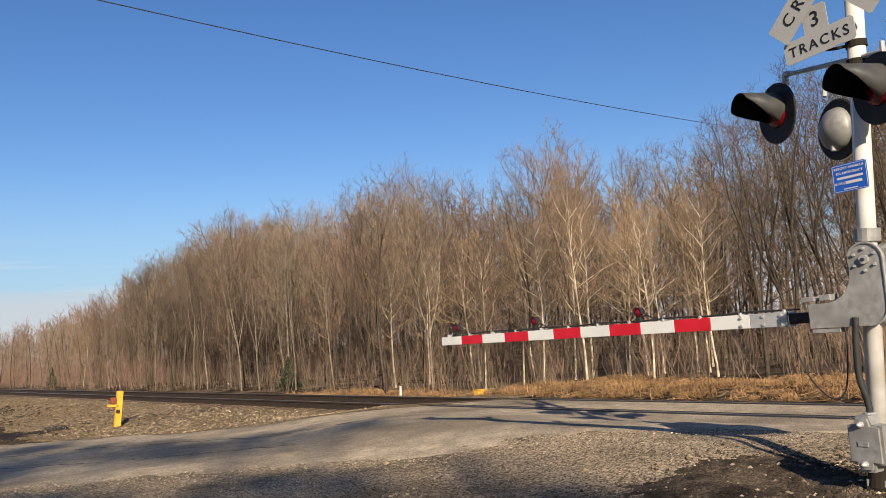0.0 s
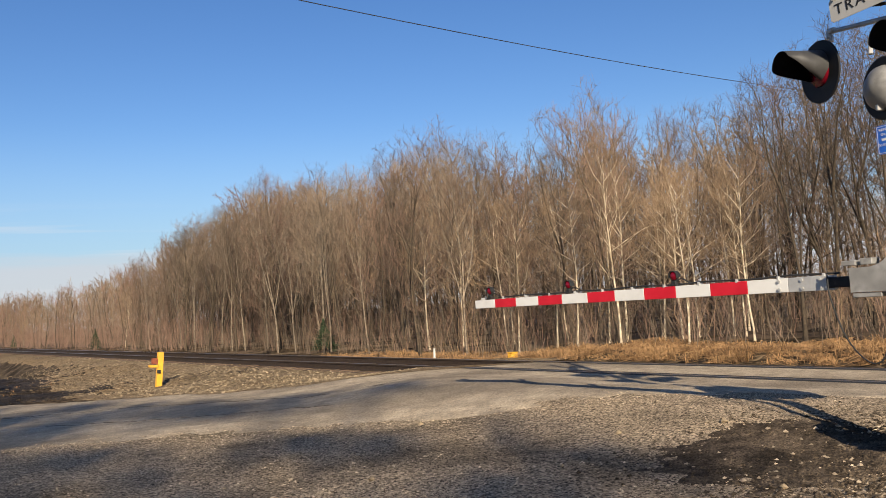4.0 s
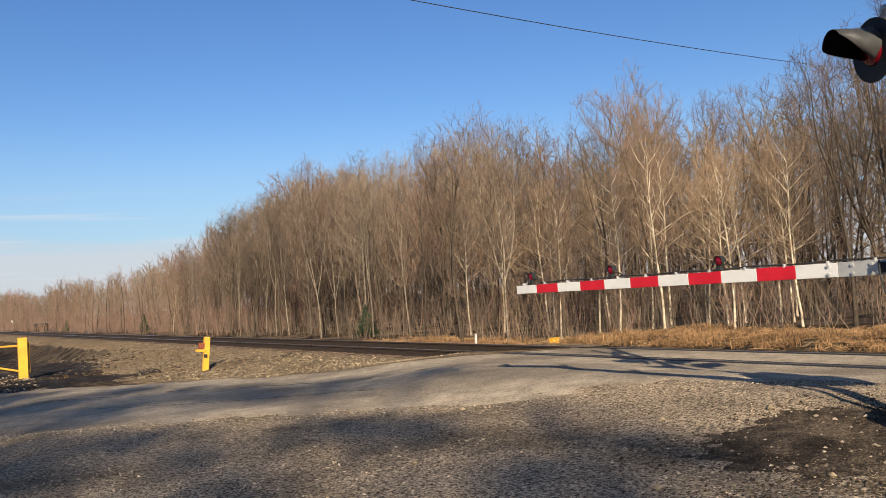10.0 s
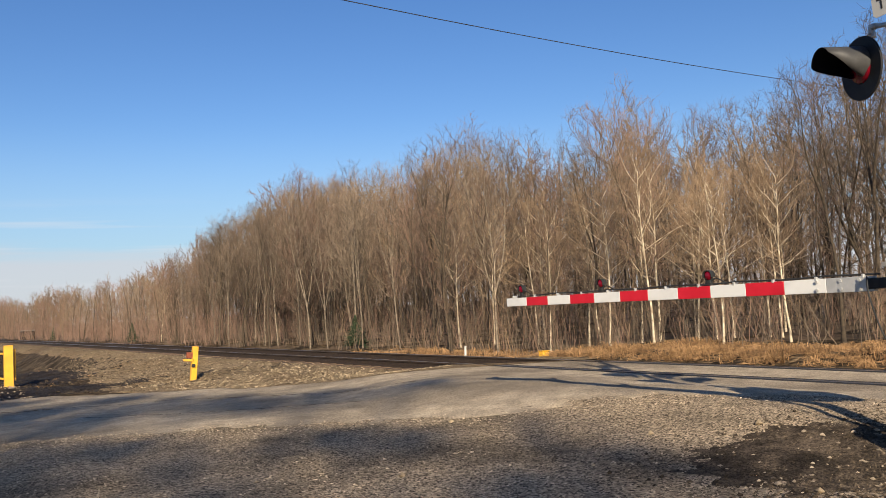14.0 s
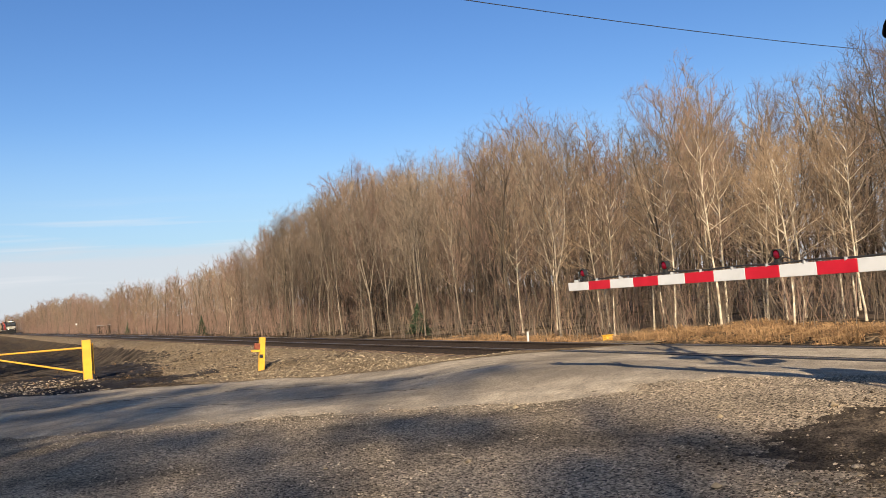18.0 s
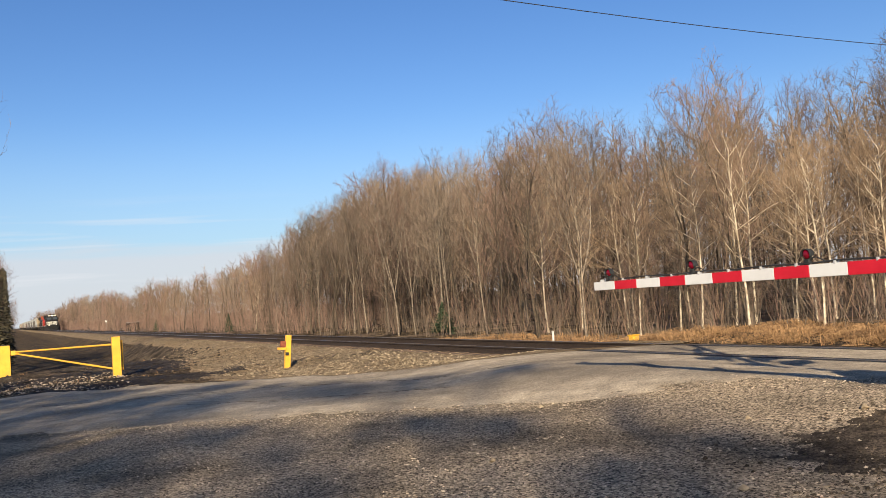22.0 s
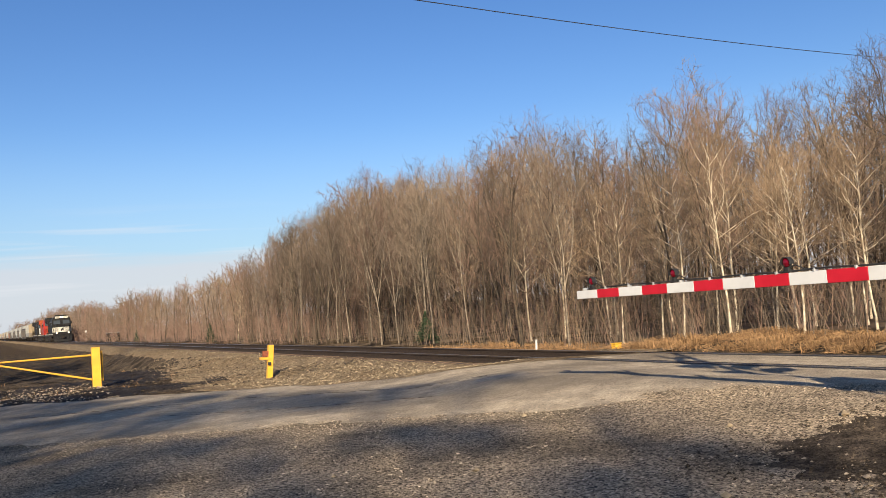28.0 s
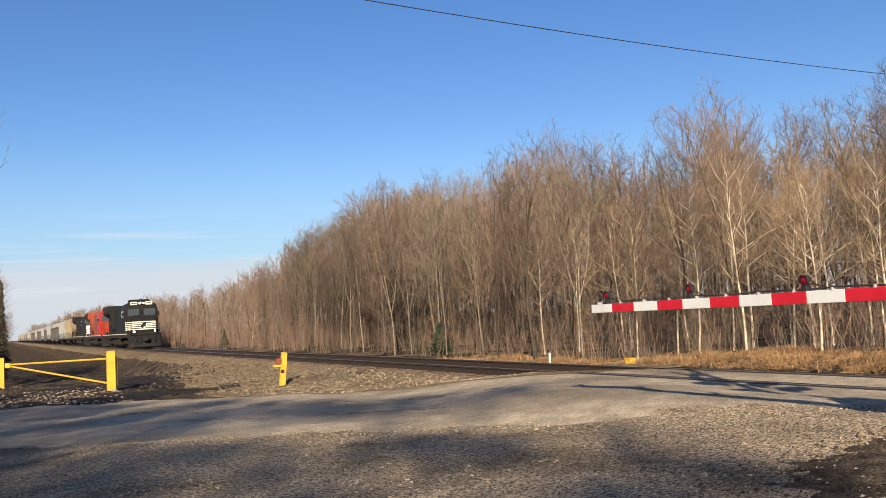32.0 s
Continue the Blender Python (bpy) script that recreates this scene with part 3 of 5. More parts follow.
tie_mesh = Shape().box(-1.3, 1.3, -0.115, 0.115, -0.34, -0.178, 0.012).mesh("tie")
tie_mesh.materials.append(M["tie"])
rnd = random.Random(4)
track_bed = tagged(new("track_ties"), "dark creosoted wooden railway ties", "railway ties", kind="structure")
y = 13.25
for k in range(245):
    tie = part("tie", tie_mesh, "tie", track_bed, at=pose(track_x(y) + rnd.uniform(-0.04, 0.04), y, 0.004, 0, 0, rnd.uniform(-1, 1)))
    y += 0.53
far_ties = Shape()
while y < 600:
    far_ties.box(track_x(y) - 1.3, track_x(y) + 1.3, y - 0.115, y + 0.115, -0.3, -0.176)
    y += 0.53
tagged(part("far_ties", far_ties, "tie", track_bed), kind="stuff")


panels = tagged(new("crossing_panels"), "dark rubber flangeway strips beside the rails in the road", "crossing panels", kind="structure")
for side in (-1, 1):
    for inner in (-1, 1):
        x = TRACK + side * RAIL_OFF + inner * 0.105
        for k in range(8 if side < 0 else 7):
            part("strip", Shape().box(x - 0.062, x + 0.062, -4.6 + 2.4 * k, -2.23 + 2.4 * k, -0.05, -0.003, 0.004), "rubber", panels, at=TURN)


MOVES = []


# ---- trees ----
def grow(seed, height, girth, spread, bare=0.3, limbs=14, rise=0.7, curl=0.2, wander=0.08, sub=(6, 4, 3), leaders=0, fat=1.0, light=False):
    """Wood (stem and limbs) and twigs of one leafless tree that stands at the origin."""
    r = random.Random(seed)
    wood, fine = Shape(), Shape()
    least = (0.0135 * fat, 0.009 * fat, 0.0066 * fat)
    knots = (5, 3, 2) if not light else (3, 2, 1)

    def spike(p, q, w):
        """A thin three-sided tapering twig."""
        d = (q - p).normalized()
        a = d.orthogonal().normalized() * w
        b = d.cross(a)
        fine.add([p + a, p - a * 0.5 + b * 0.87, p - a * 0.5 - b * 0.87, q], [(0, 1, 3), (1, 2, 3), (2, 0, 3)])

    def along(pts, u):
        n = len(pts) - 1
        i = min(int(u * n), n - 1)
        return pts[i].lerp(pts[i + 1], u * n - i), (pts[i + 1] - pts[i]).normalized()

    def bough(p, d, length, w, level):
        """A crooked bough that bends upwards and carries lesser ones; the last carry twigs."""
        n, jit = knots[level - 1], (0.20, 0.26, 0.28)[level - 1]
        pts, q = [p], p
        for _ in range(n):
            d = (d + Vector((r.gauss(0, jit), r.gauss(0, jit), r.gauss(0, jit * 0.6) + curl))).normalized()
            q = q + d * (length / n)
            pts.append(q)
        widths = [w * (1 - 0.85 * k / n) for k in range(n + 1)]
        if level == 1 and not light:
            wood.tube(pts, widths, 4, False)
        else:
            fine.twig(pts, widths)
        count, spin = sub[level - 1], r.uniform(0, 6.283)
        for k in range(count):
            u = 0.2 + 0.8 * (k + r.random()) / count
            o, way = along(pts, u)
            spin += 2.4 + r.gauss(0, 0.4)
            side = way.orthogonal().normalized()
            side = side * math.cos(spin) + way.cross(side) * math.sin(spin)
            open_by = r.uniform(0.45, 0.95)
            way2 = way * math.cos(open_by) + side * math.sin(open_by)
            long2 = length * r.uniform(0.36, 0.62) * (1.2 - 0.55 * u)
            if level < 3:
                bough(o, way2, long2, max(w * 0.55 * (1 - 0.4 * u), least[level]), level + 1)
            else:
                spike(o, o + (way2 + Vector((0, 0, curl))).normalized() * (0.16 + long2 * 1.2), 0.0042 * fat)

    def stem(p, d, length, w, n, first):
        """A leader: it wavers upwards, thins out and carries boughs from the share first on."""
        pts, q = [p], p
        sway = r.uniform(0, 6.283)
        for k in range(10):
            d = (d + Vector((math.cos(sway + 0.9 * k) * wander * 0.6 + r.gauss(0, wander), math.sin(sway + 0.7 * k) * wander * 0.6 + r.gauss(0, wander), 0.10))).normalized()
            q = q + d * (length / 10)
            pts.append(q)
        wood.tube(pts, [(0.006 * fat + w * (1 - k / 10) ** 0.9) * (1.25 if k == 0 else 1) for k in range(11)], 6 if not light else 4, False)
        spin = r.uniform(0, 6.283)
        for k in range(n):
            v = (k + r.random()) / n
            u = first + (1 - first) * v
            o, way = along(pts, u)
            spin += 2.4 + r.gauss(0, 0.5)
            slope = rise * (0.45 + 1.3 * v) * r.uniform(0.7, 1.3)
            out = Vector((math.cos(spin), math.sin(spin), slope)).normalized()
            dome = math.sqrt(max(0.08, 1 - ((v - 0.28) / 0.82) ** 2))
            reach = min(spread * dome * r.uniform(0.7, 1.15), (height * 1.05 - o.z) / 0.8)
            bough(o, out, max(reach, 0.13 * height), max(least[0], w * 0.42 * (1.05 - u)), 1)
        return pts

    trunk = stem(Vector((0, 0, -0.15)), Vector((r.gauss(0, wander), r.gauss(0, wander), 1)).normalized(), height * 0.82, girth, limbs - 3 * leaders, bare)
    spin = r.uniform(0, 6.283)
    for k in range(leaders):
        o, way = along(trunk, bare * r.uniform(0.6, 2.2))
        spin += 6.283 / leaders + r.gauss(0, 0.3)
        stem(o, Vector((math.cos(spin) * 0.38, math.sin(spin) * 0.38, 1)).normalized(), (height - o.z) * r.uniform(0.7, 0.82), girth * r.uniform(0.4, 0.62), limbs // 2, 0.25)
    # dead stubs low on the stem
    for k in range(5):
        o, way = along(trunk, r.uniform(0.1, max(0.15, bare)))
        a = r.uniform(0, 6.283)
        spike(o, o + Vector((math.cos(a), math.sin(a), r.uniform(-0.1, 0.6))) * r.uniform(0.25, 0.8), 0.007 * fat)
    return wood, fine


KINDS = {}


def tree_kind(name, bark, twig, label, seeds, **shape):
    made = []
    for seed in seeds:
        wood, fine = grow(seed, **shape)
        w, t = wood.mesh("trunk", True), fine.mesh("crown")
        w.materials.append(M[bark]), t.materials.append(M[twig])
        made.append((w, t))
    KINDS[name] = (made, shape["height"], label)


tree_kind("birch_tree", "birch", "tan_twig", "slender pale-barked birch with bare tan twigs", (1, 2, 3, 4, 5, 6), height=6.5, girth=0.036, spread=1.8, bare=0.38, limbs=16, rise=0.75, curl=0.14, wander=0.032, sub=(6, 4, 2))
tree_kind("maple_tree", "bark", "grey_twig", "leafless grey-brown tree with upswept branches", (11, 12, 13, 14, 15), height=9.0, girth=0.04, spread=2.2, bare=0.22, limbs=14, rise=0.9, curl=0.18, wander=0.04, sub=(5, 4, 2), leaders=2)
tree_kind("cherry_tree", "dark_bark", "red_twig", "leafless tree with fine reddish-brown twigs", (21, 22, 23, 24, 25), height=8.0, girth=0.038, spread=1.9, bare=0.2, limbs=17, rise=1.0, curl=0.18, wander=0.045, sub=(5, 4, 2))
tree_kind("ash_tree", "dark_bark", "dark_twig", "tall dark bare tree with forked stems", (31, 32, 33, 34), height=9.5, girth=0.072, spread=2.2, bare=0.3, limbs=14, rise=0.8, curl=0.13, wander=0.06, sub=(5, 4, 2), leaders=2)

tree_kind("shade_tree", "dark_bark", "grey_twig", "tall leafless tree standing far behind the road", (41, 42, 43), height=9.0, girth=0.06, spread=2.6, bare=0.25, limbs=16, rise=0.9, sub=(5, 4, 0), fat=3.2, light=True)

CANOPY = [(0, 0.9), (2.4, 1.2), (3.6, 1.7), (5.3, 2.1), (7.2, 1.7), (7.8, 2.5), (11, 3.0), (14.9, 4.1), (16, 5.0), (17.2, 4.6), (18.2, 6.0), (19.2, 6.7), (23.2, 8.8), (25.3, 10.1), (29, 10.3), (33, 10.9), (36, 12.3), (40, 12.3), (41.5, 10.8), (44.4, 11.3), (47.7, 14.0), (49.5, 14.2),
          (51.1, 11.8), (55, 13.1), (59, 12.8), (61.5, 15.3), (65, 15.6), (68, 16.6), (90, 18)]


def canopy_top(x, y):
    """The height of the wood's uneven roof over the railhead."""
    a = math.degrees(math.atan2(x, max(y, 0.01))) if y > 0 else 90
    for (a0, e0), (a1, e1) in zip(CANOPY, CANOPY[1:]):
        if a <= a1:
            e = e0 + (e1 - e0) * (a - a0) / (a1 - a0)
            break
    else:
        e = CANOPY[-1][1]
    return EYE + math.hypot(x, y) * math.tan(radians(e))


def plant(kind, x, y, height, r, group="trees of the wood", label=""):
    made, full, text = KINDS[kind]
    w, t = made[r.randrange(len(made))]
    k = height / full
    ob = thing(kind, label or text, "tree", Matrix.Translation((x, y, ground_z(x, y))) @ pose(0, 0, 0, 0, 0, r.uniform(0, 360)) @ Matrix.Diagonal((min(k, 1.15),) * 2 + (k, 1)), group)
    part("trunk", w, None, ob)
    part("crown", t, None, ob)
    return ob


rnd = random.Random(8)
spots = []


def clear(x, y, gap):
    if all((x - a) ** 2 + (y - b) ** 2 > gap * gap for a, b in spots):
        spots.append((x, y))
        return True
    return False


# pale birches along the wood's edge, bent a little to the light
for x, y in ((18.5, 30.48), (18.4, 20.96), (15.8, 17.53), (15.9, 15.25), (18.1, 16.07), (17.8, 15.13), (17.6, 13.67), (16.5, 12.29), (17.4, 12.41), (17.4, 11.43), (17.3, 11.03), (16.1, 10.08), (16.8, 23.39), (17.8, 22.7), (15.6, 58.0), (19.2, 21.5), (19.6, 12.4)):
    spots.append((x, y))
    plant("birch_tree", x, y, canopy_top(x, y) * rnd.uniform(0.70, 0.84), rnd, "birches at the wood's edge")
for x, y, tall in ((17.6, 8.9, 7.0), (19.4, 9.0, 7.2)):
    spots.append((x, y))
    plant("ash_tree", x, y, tall, rnd)
for x, y, kind in ((24.0, 21.0, "maple_tree"), (25.0, 22.6, "maple_tree"), (22.0, 28.7, "maple_tree"), (23.5, 29.6, "cherry_tree"), (21.5, 26.4, "maple_tree")):
    spots.append((x, y))
    plant(kind, x, y, canopy_top(x, y) * 1.07, rnd)
for band_lo, band_hi, gap, share in ((14.8, 18, 1.35, 70), (18, 24, 1.6, 90), (24, 34, 2.4, 26)):
    got = tries = 0
    while got < share and tries < 6000:
        tries += 1
        x = rnd.uniform(band_lo, band_hi)
        y = rnd.uniform(0.32 * x, min(66, 3.6 * x))
        if not clear(x, y, gap):
            continue
        got += 1
        top = canopy_top(x, y) * rnd.uniform(0.86, 1.08)
        pick = rnd.random()
        a = math.degrees(math.atan2(x, y))
        if a > 57 and pick < 0.4:
            kind = "ash_tree"
        elif 43 < a < 57 and x < 21 and pick < 0.6:
            kind, top = "birch_tree", top * 0.8
        else:
            kind = ("maple_tree", "cherry_tree", "maple_tree", "ash_tree", "cherry_tree")[int(rnd.random() * 5)]
        plant(kind, x, y, max(top, 4.0), rnd)


def low_trees(seeds, **shape):
    """Light copies of one kind, for the joined woods."""
    return [grow(seed, light=True, **shape) for seed in seeds]


LIGHT = low_trees((51, 52, 53, 54, 55, 56), height=8.0, girth=0.032, spread=1.75, bare=0.18, limbs=11, rise=1.0, curl=0.18, wander=0.045, sub=(5, 3, 0), fat=1.6)


FAR = low_trees((61, 62, 63, 64, 65), height=8.0, girth=0.04, spread=2.7, bare=0.06, limbs=14, rise=0.8, curl=0.18, wander=0.04, sub=(5, 3, 0), fat=3.0)


def far_wood(name, label, places, seed, twig, fat=1.0, bark="dark_bark", forms=LIGHT):
    """Trees that stay far off, as one mesh for the stems and one for the twigs."""
    r = random.Random(seed)
    stems, fine = Shape(), Shape()
    for x, y, top in places:
        k = top / 8.0
        wide = k * r.uniform(0.85, 1.15) * fat
        m = Matrix.Translation((x, y, ground_z(x, y) - 0.1)) @ Matrix.Rotation(r.uniform(0, 6.283), 4, "Z") @ Matrix.Diagonal((wide, wide, k, 1))
        m = np.array(m)
        for part_of, whole in zip(r.choice(forms), (stems, fine)):
            v = np.array(part_of.v) @ m[:3, :3].T + m[:3, 3]
            whole.add(v.tolist(), part_of.f)
    ob = thing(name, label, "woods", kind="stuff")
    tagged(part("stems", stems, bark, ob), kind="stuff")
    tagged(part("twigs", fine, twig, ob), kind="stuff")


rnd = random.Random(12)
places = []
for k in range(680):
    y = 56 + 520 * rnd.random() ** 1.7
    x = 15.2 - SKEW * (y - 10) + rnd.random() ** 1.7 * 45
    places.append((x, y, max(2.5, canopy_top(x, y) * rnd.uniform(0.62, 1.04) * (0.98 + 0.22 * wave(x, y, 0.11, 4)))))
near, far = [p for p in places if p[1] < 88], [p for p in places if p[1] >= 88]
far_wood("brown_woods", "leafless brown trees beside the railway", near, 4, "grey_twig", 1.15)
far_wood("far_woods", "distant leafless brown woods beside the railway", [p for k, p in enumerate(far) if k % 5 in (1, 2)], 5, "red_twig", 1.0, forms=FAR)
far_wood("far_grey_woods", "distant leafless grey woods beside the railway", [p for k, p in enumerate(far) if k % 5 > 2], 8, "grey_twig", 1.0, forms=FAR)
far_wood("far_birch_woods", "distant pale leafless woods beside the railway", far[::5], 9, "tan_twig", 1.0, "bark", FAR)
# brushy wood far behind, which closes the view between the stems
places = []
for k in range(190):
    a = radians(rnd.uniform(4, 70))
    x = rnd.uniform(70, 115)
    y = x / math.tan(a)
    if y < 420:
        places.append((x, y, rnd.uniform(5, 8)))
far_wood("back_woods", "dense leafless brush far back in the woods", places, 14, "grey_twig", 1.6)
# the wood's depth behind the nearer trees
places = []
for k in range(260):
    x = 31 + 45 * rnd.random() ** 1.4
    y = rnd.uniform(0.35 * x, 2.4 * x)
    places.append((x, y, max(4, canopy_top(x, y) * rnd.uniform(0.6, 0.95))))
far_wood("deep_woods", "dense leafless woods deep behind the tree line", places[::2], 6, "grey_twig", 1.3)
far_wood("deep_red_woods", "dense reddish-brown woods deep behind the tree line", places[1::2], 16, "red_twig", 1.3)
places = []
for k in range(300):
    x = rnd.uniform(21, 34)
    y = rnd.uniform(0.3 * x, 2.6 * x)
    places.append((x, y, max(4, canopy_top(x, y) * rnd.uniform(0.75, 1.05))))
far_wood("mid_woods", "leafless brown trees close together behind the wood's edge", places, 26, "grey_twig", 1.1)


def undergrowth(name, label, seed, count, twig, xr, yr, tall):
    """Thickets of thin saplings and brush."""
    r = random.Random(seed)
    s = Shape()
    for k in range(count):
        y = yr[0] + (yr[1] - yr[0]) * r.random() ** 1.5
        x = r.uniform(*xr) - SKEW * max(0, y - 10)
        z = ground_z(x, y)
        fat = max(1.0, math.hypot(x, y) / 60)
        for j in range(r.randint(2, 5)):
            h = tall * r.uniform(0.35, 1.0)
            p = Vector((x + r.gauss(0, 0.12), y + r.gauss(0, 0.12), z - 0.05))
            way = Vector((r.gauss(0, 0.17), r.gauss(0, 0.17), 1)).normalized()
            bend = Vector((r.gauss(0, 0.14), r.gauss(0, 0.14), 0)) * h
            mid, q = p + way * h * 0.5 + Vector((r.gauss(0, 0.07), r.gauss(0, 0.07), 0)) * h, p + way * h + bend
            fat = max(1.0, math.hypot(x, y) / 60) * r.uniform(0.55, 1.7)
            s.tube([p, mid, q], [0.0062 * fat, 0.0042 * fat, 0.0018], 3, False)
            for t in range(9):
                u = r.uniform(0.2, 1)
                o = p.lerp(mid, u * 2) if u < 0.5 else mid.lerp(q, u * 2 - 1)
                e = (way * 0.6 + Vector((r.gauss(0, 0.7), r.gauss(0, 0.7), r.gauss(0.1, 0.45)))).normalized()
                e1 = o + e * h * r.uniform(0.10, 0.30)
                n1 = e.orthogonal().normalized() * 0.0038 * fat
                n2 = e.cross(n1)
                s.add([o + n1, o - n1 * 0.5 + n2 * 0.87, o - n1 * 0.5 - n2 * 0.87, e1], [(0, 1, 3), (1, 2, 3), (2, 0, 3)])
    ob = part(name, s, twig)
    return tagged(ob, label, "undergrowth", kind="stuff")


undergrowth("brush", "thin bare brown saplings and brush at the wood's edge", 3, 420, "grey_twig", (14.4, 20), (4, 70), 1.6)
undergrowth("thicket", "reddish bare thicket under the trees", 4, 800, "red_twig", (15, 30), (6, 110), 2.2)
undergrowth("far_brush", "reddish brush along the foot of the distant woods", 6, 900, "red_twig", (13.6, 24), (44, 300), 3.0)
undergrowth("deep_thicket", "dark brush deep in the woods", 7, 700, "grey_twig", (30, 62), (8, 130), 4.2)
undergrowth("saplings", "pale bare saplings among the trees", 5, 55, "tan_twig", (14.8, 22), (4, 40), 2.8)


def spruce(x, y, tall, seed, mat="needle", slim=0.26, name="spruce", label="small dark green spruce at the wood's edge", group=""):
    r = random.Random(seed)
    ob = thing(name, label, "conifer", pose(x, y, ground_z(x, y)), group)
    part("trunk", Shape().tube([(0, 0, -0.1), (0, 0, tall * 0.5), (0.02, 0, tall * 0.97)], [tall * 0.02, tall * 0.013, 0.006], 6), "dark_bark", ob)
    s = Shape()
    for k in range(int(420 + 60 * tall)):
        u = r.random() ** 0.75
        a = r.uniform(0, 6.283)
        reach = tall * slim * (1.03 - u) * r.uniform(0.45, 1.1)
        z = 0.08 * tall + u * tall * 0.9
        base = Vector((math.cos(a) * reach * 0.35, math.sin(a) * reach * 0.35, z))
        tip = Vector((math.cos(a + r.uniform(-0.3, 0.3)) * reach, math.sin(a + r.uniform(-0.3, 0.3)) * reach, z - reach * r.uniform(-0.1, 0.35)))
        w = 0.03 + 0.02 * tall * r.random()
        side = Vector((-math.sin(a), math.cos(a), 0)) * w
        up = Vector((0, 0, w * 0.6))
        s.add([base + side, base - side, base + up, tip], [(0, 1, 3), (1, 2, 3), (2, 0, 3), (0, 2, 1)])
    part("crown", s, mat, ob)


spruce(15.2, 28.3, 1.35, 1, slim=0.55)
spruce(14.6, 62, 1.6, 2, slim=0.4)
spruce(14.4, 96, 1.4, 3, slim=0.4)


# ---- crossing signal with its gate ----
def lettering(name, text, size, at, mat, parent, label="", gap=1.18):
    """Flat letters, a little proud of their board, as one mesh."""
    c = bpy.data.curves.new(name, "FONT")
    c.body, c.size, c.align_x, c.align_y, c.extrude, c.resolution_u = text, size, "CENTER", "CENTER", 0.001, 3
    c.space_character, c.offset = gap, size * 0.006
    tmp = bpy.data.objects.new(name, c)
    me = bpy.data.meshes.new_from_object(tmp)
    me.name = name
    bpy.data.objects.remove(tmp)
    bpy.data.curves.remove(c)
    me.materials.clear()
    return part(name, me, mat, parent, label, at)


def facing(x, y, z, away, spin=0.0, tip=0.0):
    """A board's pose: its local x runs along the board as a reader sees it, y up, z out of its face. away: the heading of the face, degrees from +x."""
    return Matrix.Translation((x, y, z)) @ pose(0, 0, 0, 90, 0, away + 90) @ pose(0, 0, 0, tip, 0, spin)


def rounded(w, h, r, n=4):
    out = []
    for cx, cy, a0 in ((w / 2 - r, h / 2 - r, 0), (-w / 2 + r, h / 2 - r, 90), (-w / 2 + r, -h / 2 + r, 180), (w / 2 - r, -h / 2 + r, 270)):
        for k in range(n + 1):
            a = radians(a0 + 90 * k / n)
            out.append((cx + r * math.cos(a), cy + r * math.sin(a)))
    return out


def mast_at(z):
    return Vector((6.5, 2.785 - 0.07 * z, z))


signal = thing("crossing_signal", "white railway crossing mast with lights and a lowered striped gate", "crossing signal")
part("mast", Shape().tube([mast_at(0.02), mast_at(4.9)], 0.068, 20), "white", signal, "white painted steel mast", smooth=True)
part("mast_cap", Shape().tube([mast_at(4.9), mast_at(4.96)], [0.074, 0.03], 16), "galvanised", signal)
part("mast_base", Shape().box(6.41, 6.59, 2.69, 2.87, 0.02, 0.10, 0.02).tube([mast_at(0.08), mast_at(0.26)], [0.10, 0.078], 16), "grime", signal, "dirty grey cast base")
for dx, dy in ((-0.065, -0.065), (0.065, -0.065), (-0.065, 0.065), (0.065, 0.065)):
    part("bolt", Shape().tube([(6.5 + dx, 2.78 + dy, 0.09), (6.5 + dx, 2.78 + dy, 0.14)], 0.014, 6), "galvanised", signal)

# junction box with lugs and two bolt heads on its cover
jb = Matrix.Translation((6.335, 2.725, 0.44)) @ Matrix.Scale(1.12, 4) @ pose(0, 0, 0, 90, 0, -90 - 8)
outline = [(-0.11, -0.13), (-0.06, -0.13), (-0.045, -0.185), (0.045, -0.185), (0.06, -0.13), (0.13, -0.13), (0.13, 0.12), (0.06, 0.13), (0.045, 0.185), (-0.045, 0.185), (-0.06, 0.13), (-0.11, 0.12)]
box = part("junction_box", Shape().prism(outline, 0.10, jb), "galvanised", signal, "grey cast junction box")
part("cover", Shape().prism([(x * 0.86, y * 0.9) for x, y in outline], 0.018, jb @ pose(0, 0, 0.10)), "galvanised", box)
part("badge", Shape().box(-0.04, 0.04, -0.018, 0.018, 0.118, 0.124, 0.004, jb), "galvanised", box)
for dy in (-0.13, 0.13):
    part("bolt", Shape().tube([jb @ Vector((0, dy, 0.11)), jb @ Vector((0, dy, 0.145)), jb @ Vector((0, dy, 0.165))], [0.024, 0.021, 0.006], 10), "aluminium", box)

# curved conduit from the box to the gate mechanism
part("conduit", Shape().tube(spline([(6.36, 2.735, 0.58), (6.355, 2.735, 0.72), (6.34, 2.77, 0.92), (6.35, 2.77, 1.15), (6.36, 2.75, 1.38)], 16), 0.025, 12), "rubber", signal, "dark flexible conduit", smooth=True)
part("conduit_fitting", Shape().tube([(6.36, 2.735, 0.56), (6.357, 2.735, 0.66)], 0.045, 10), "aluminium", signal)

# gate mechanism: housing behind, two arm castings with bolts
house = part("mechanism_housing", Shape().box(6.46, 6.80, 2.24, 2.66, 1.30, 1.92, 0.03).box(6.52, 6.74, 1.9, 2.26, 1.40, 1.80, 0.03), "galvanised", signal, "grey gate mechanism housing")
part("collar", Shape().tube([mast_at(1.96), mast_at(2.06)], 0.095, 16), "galvanised", signal)


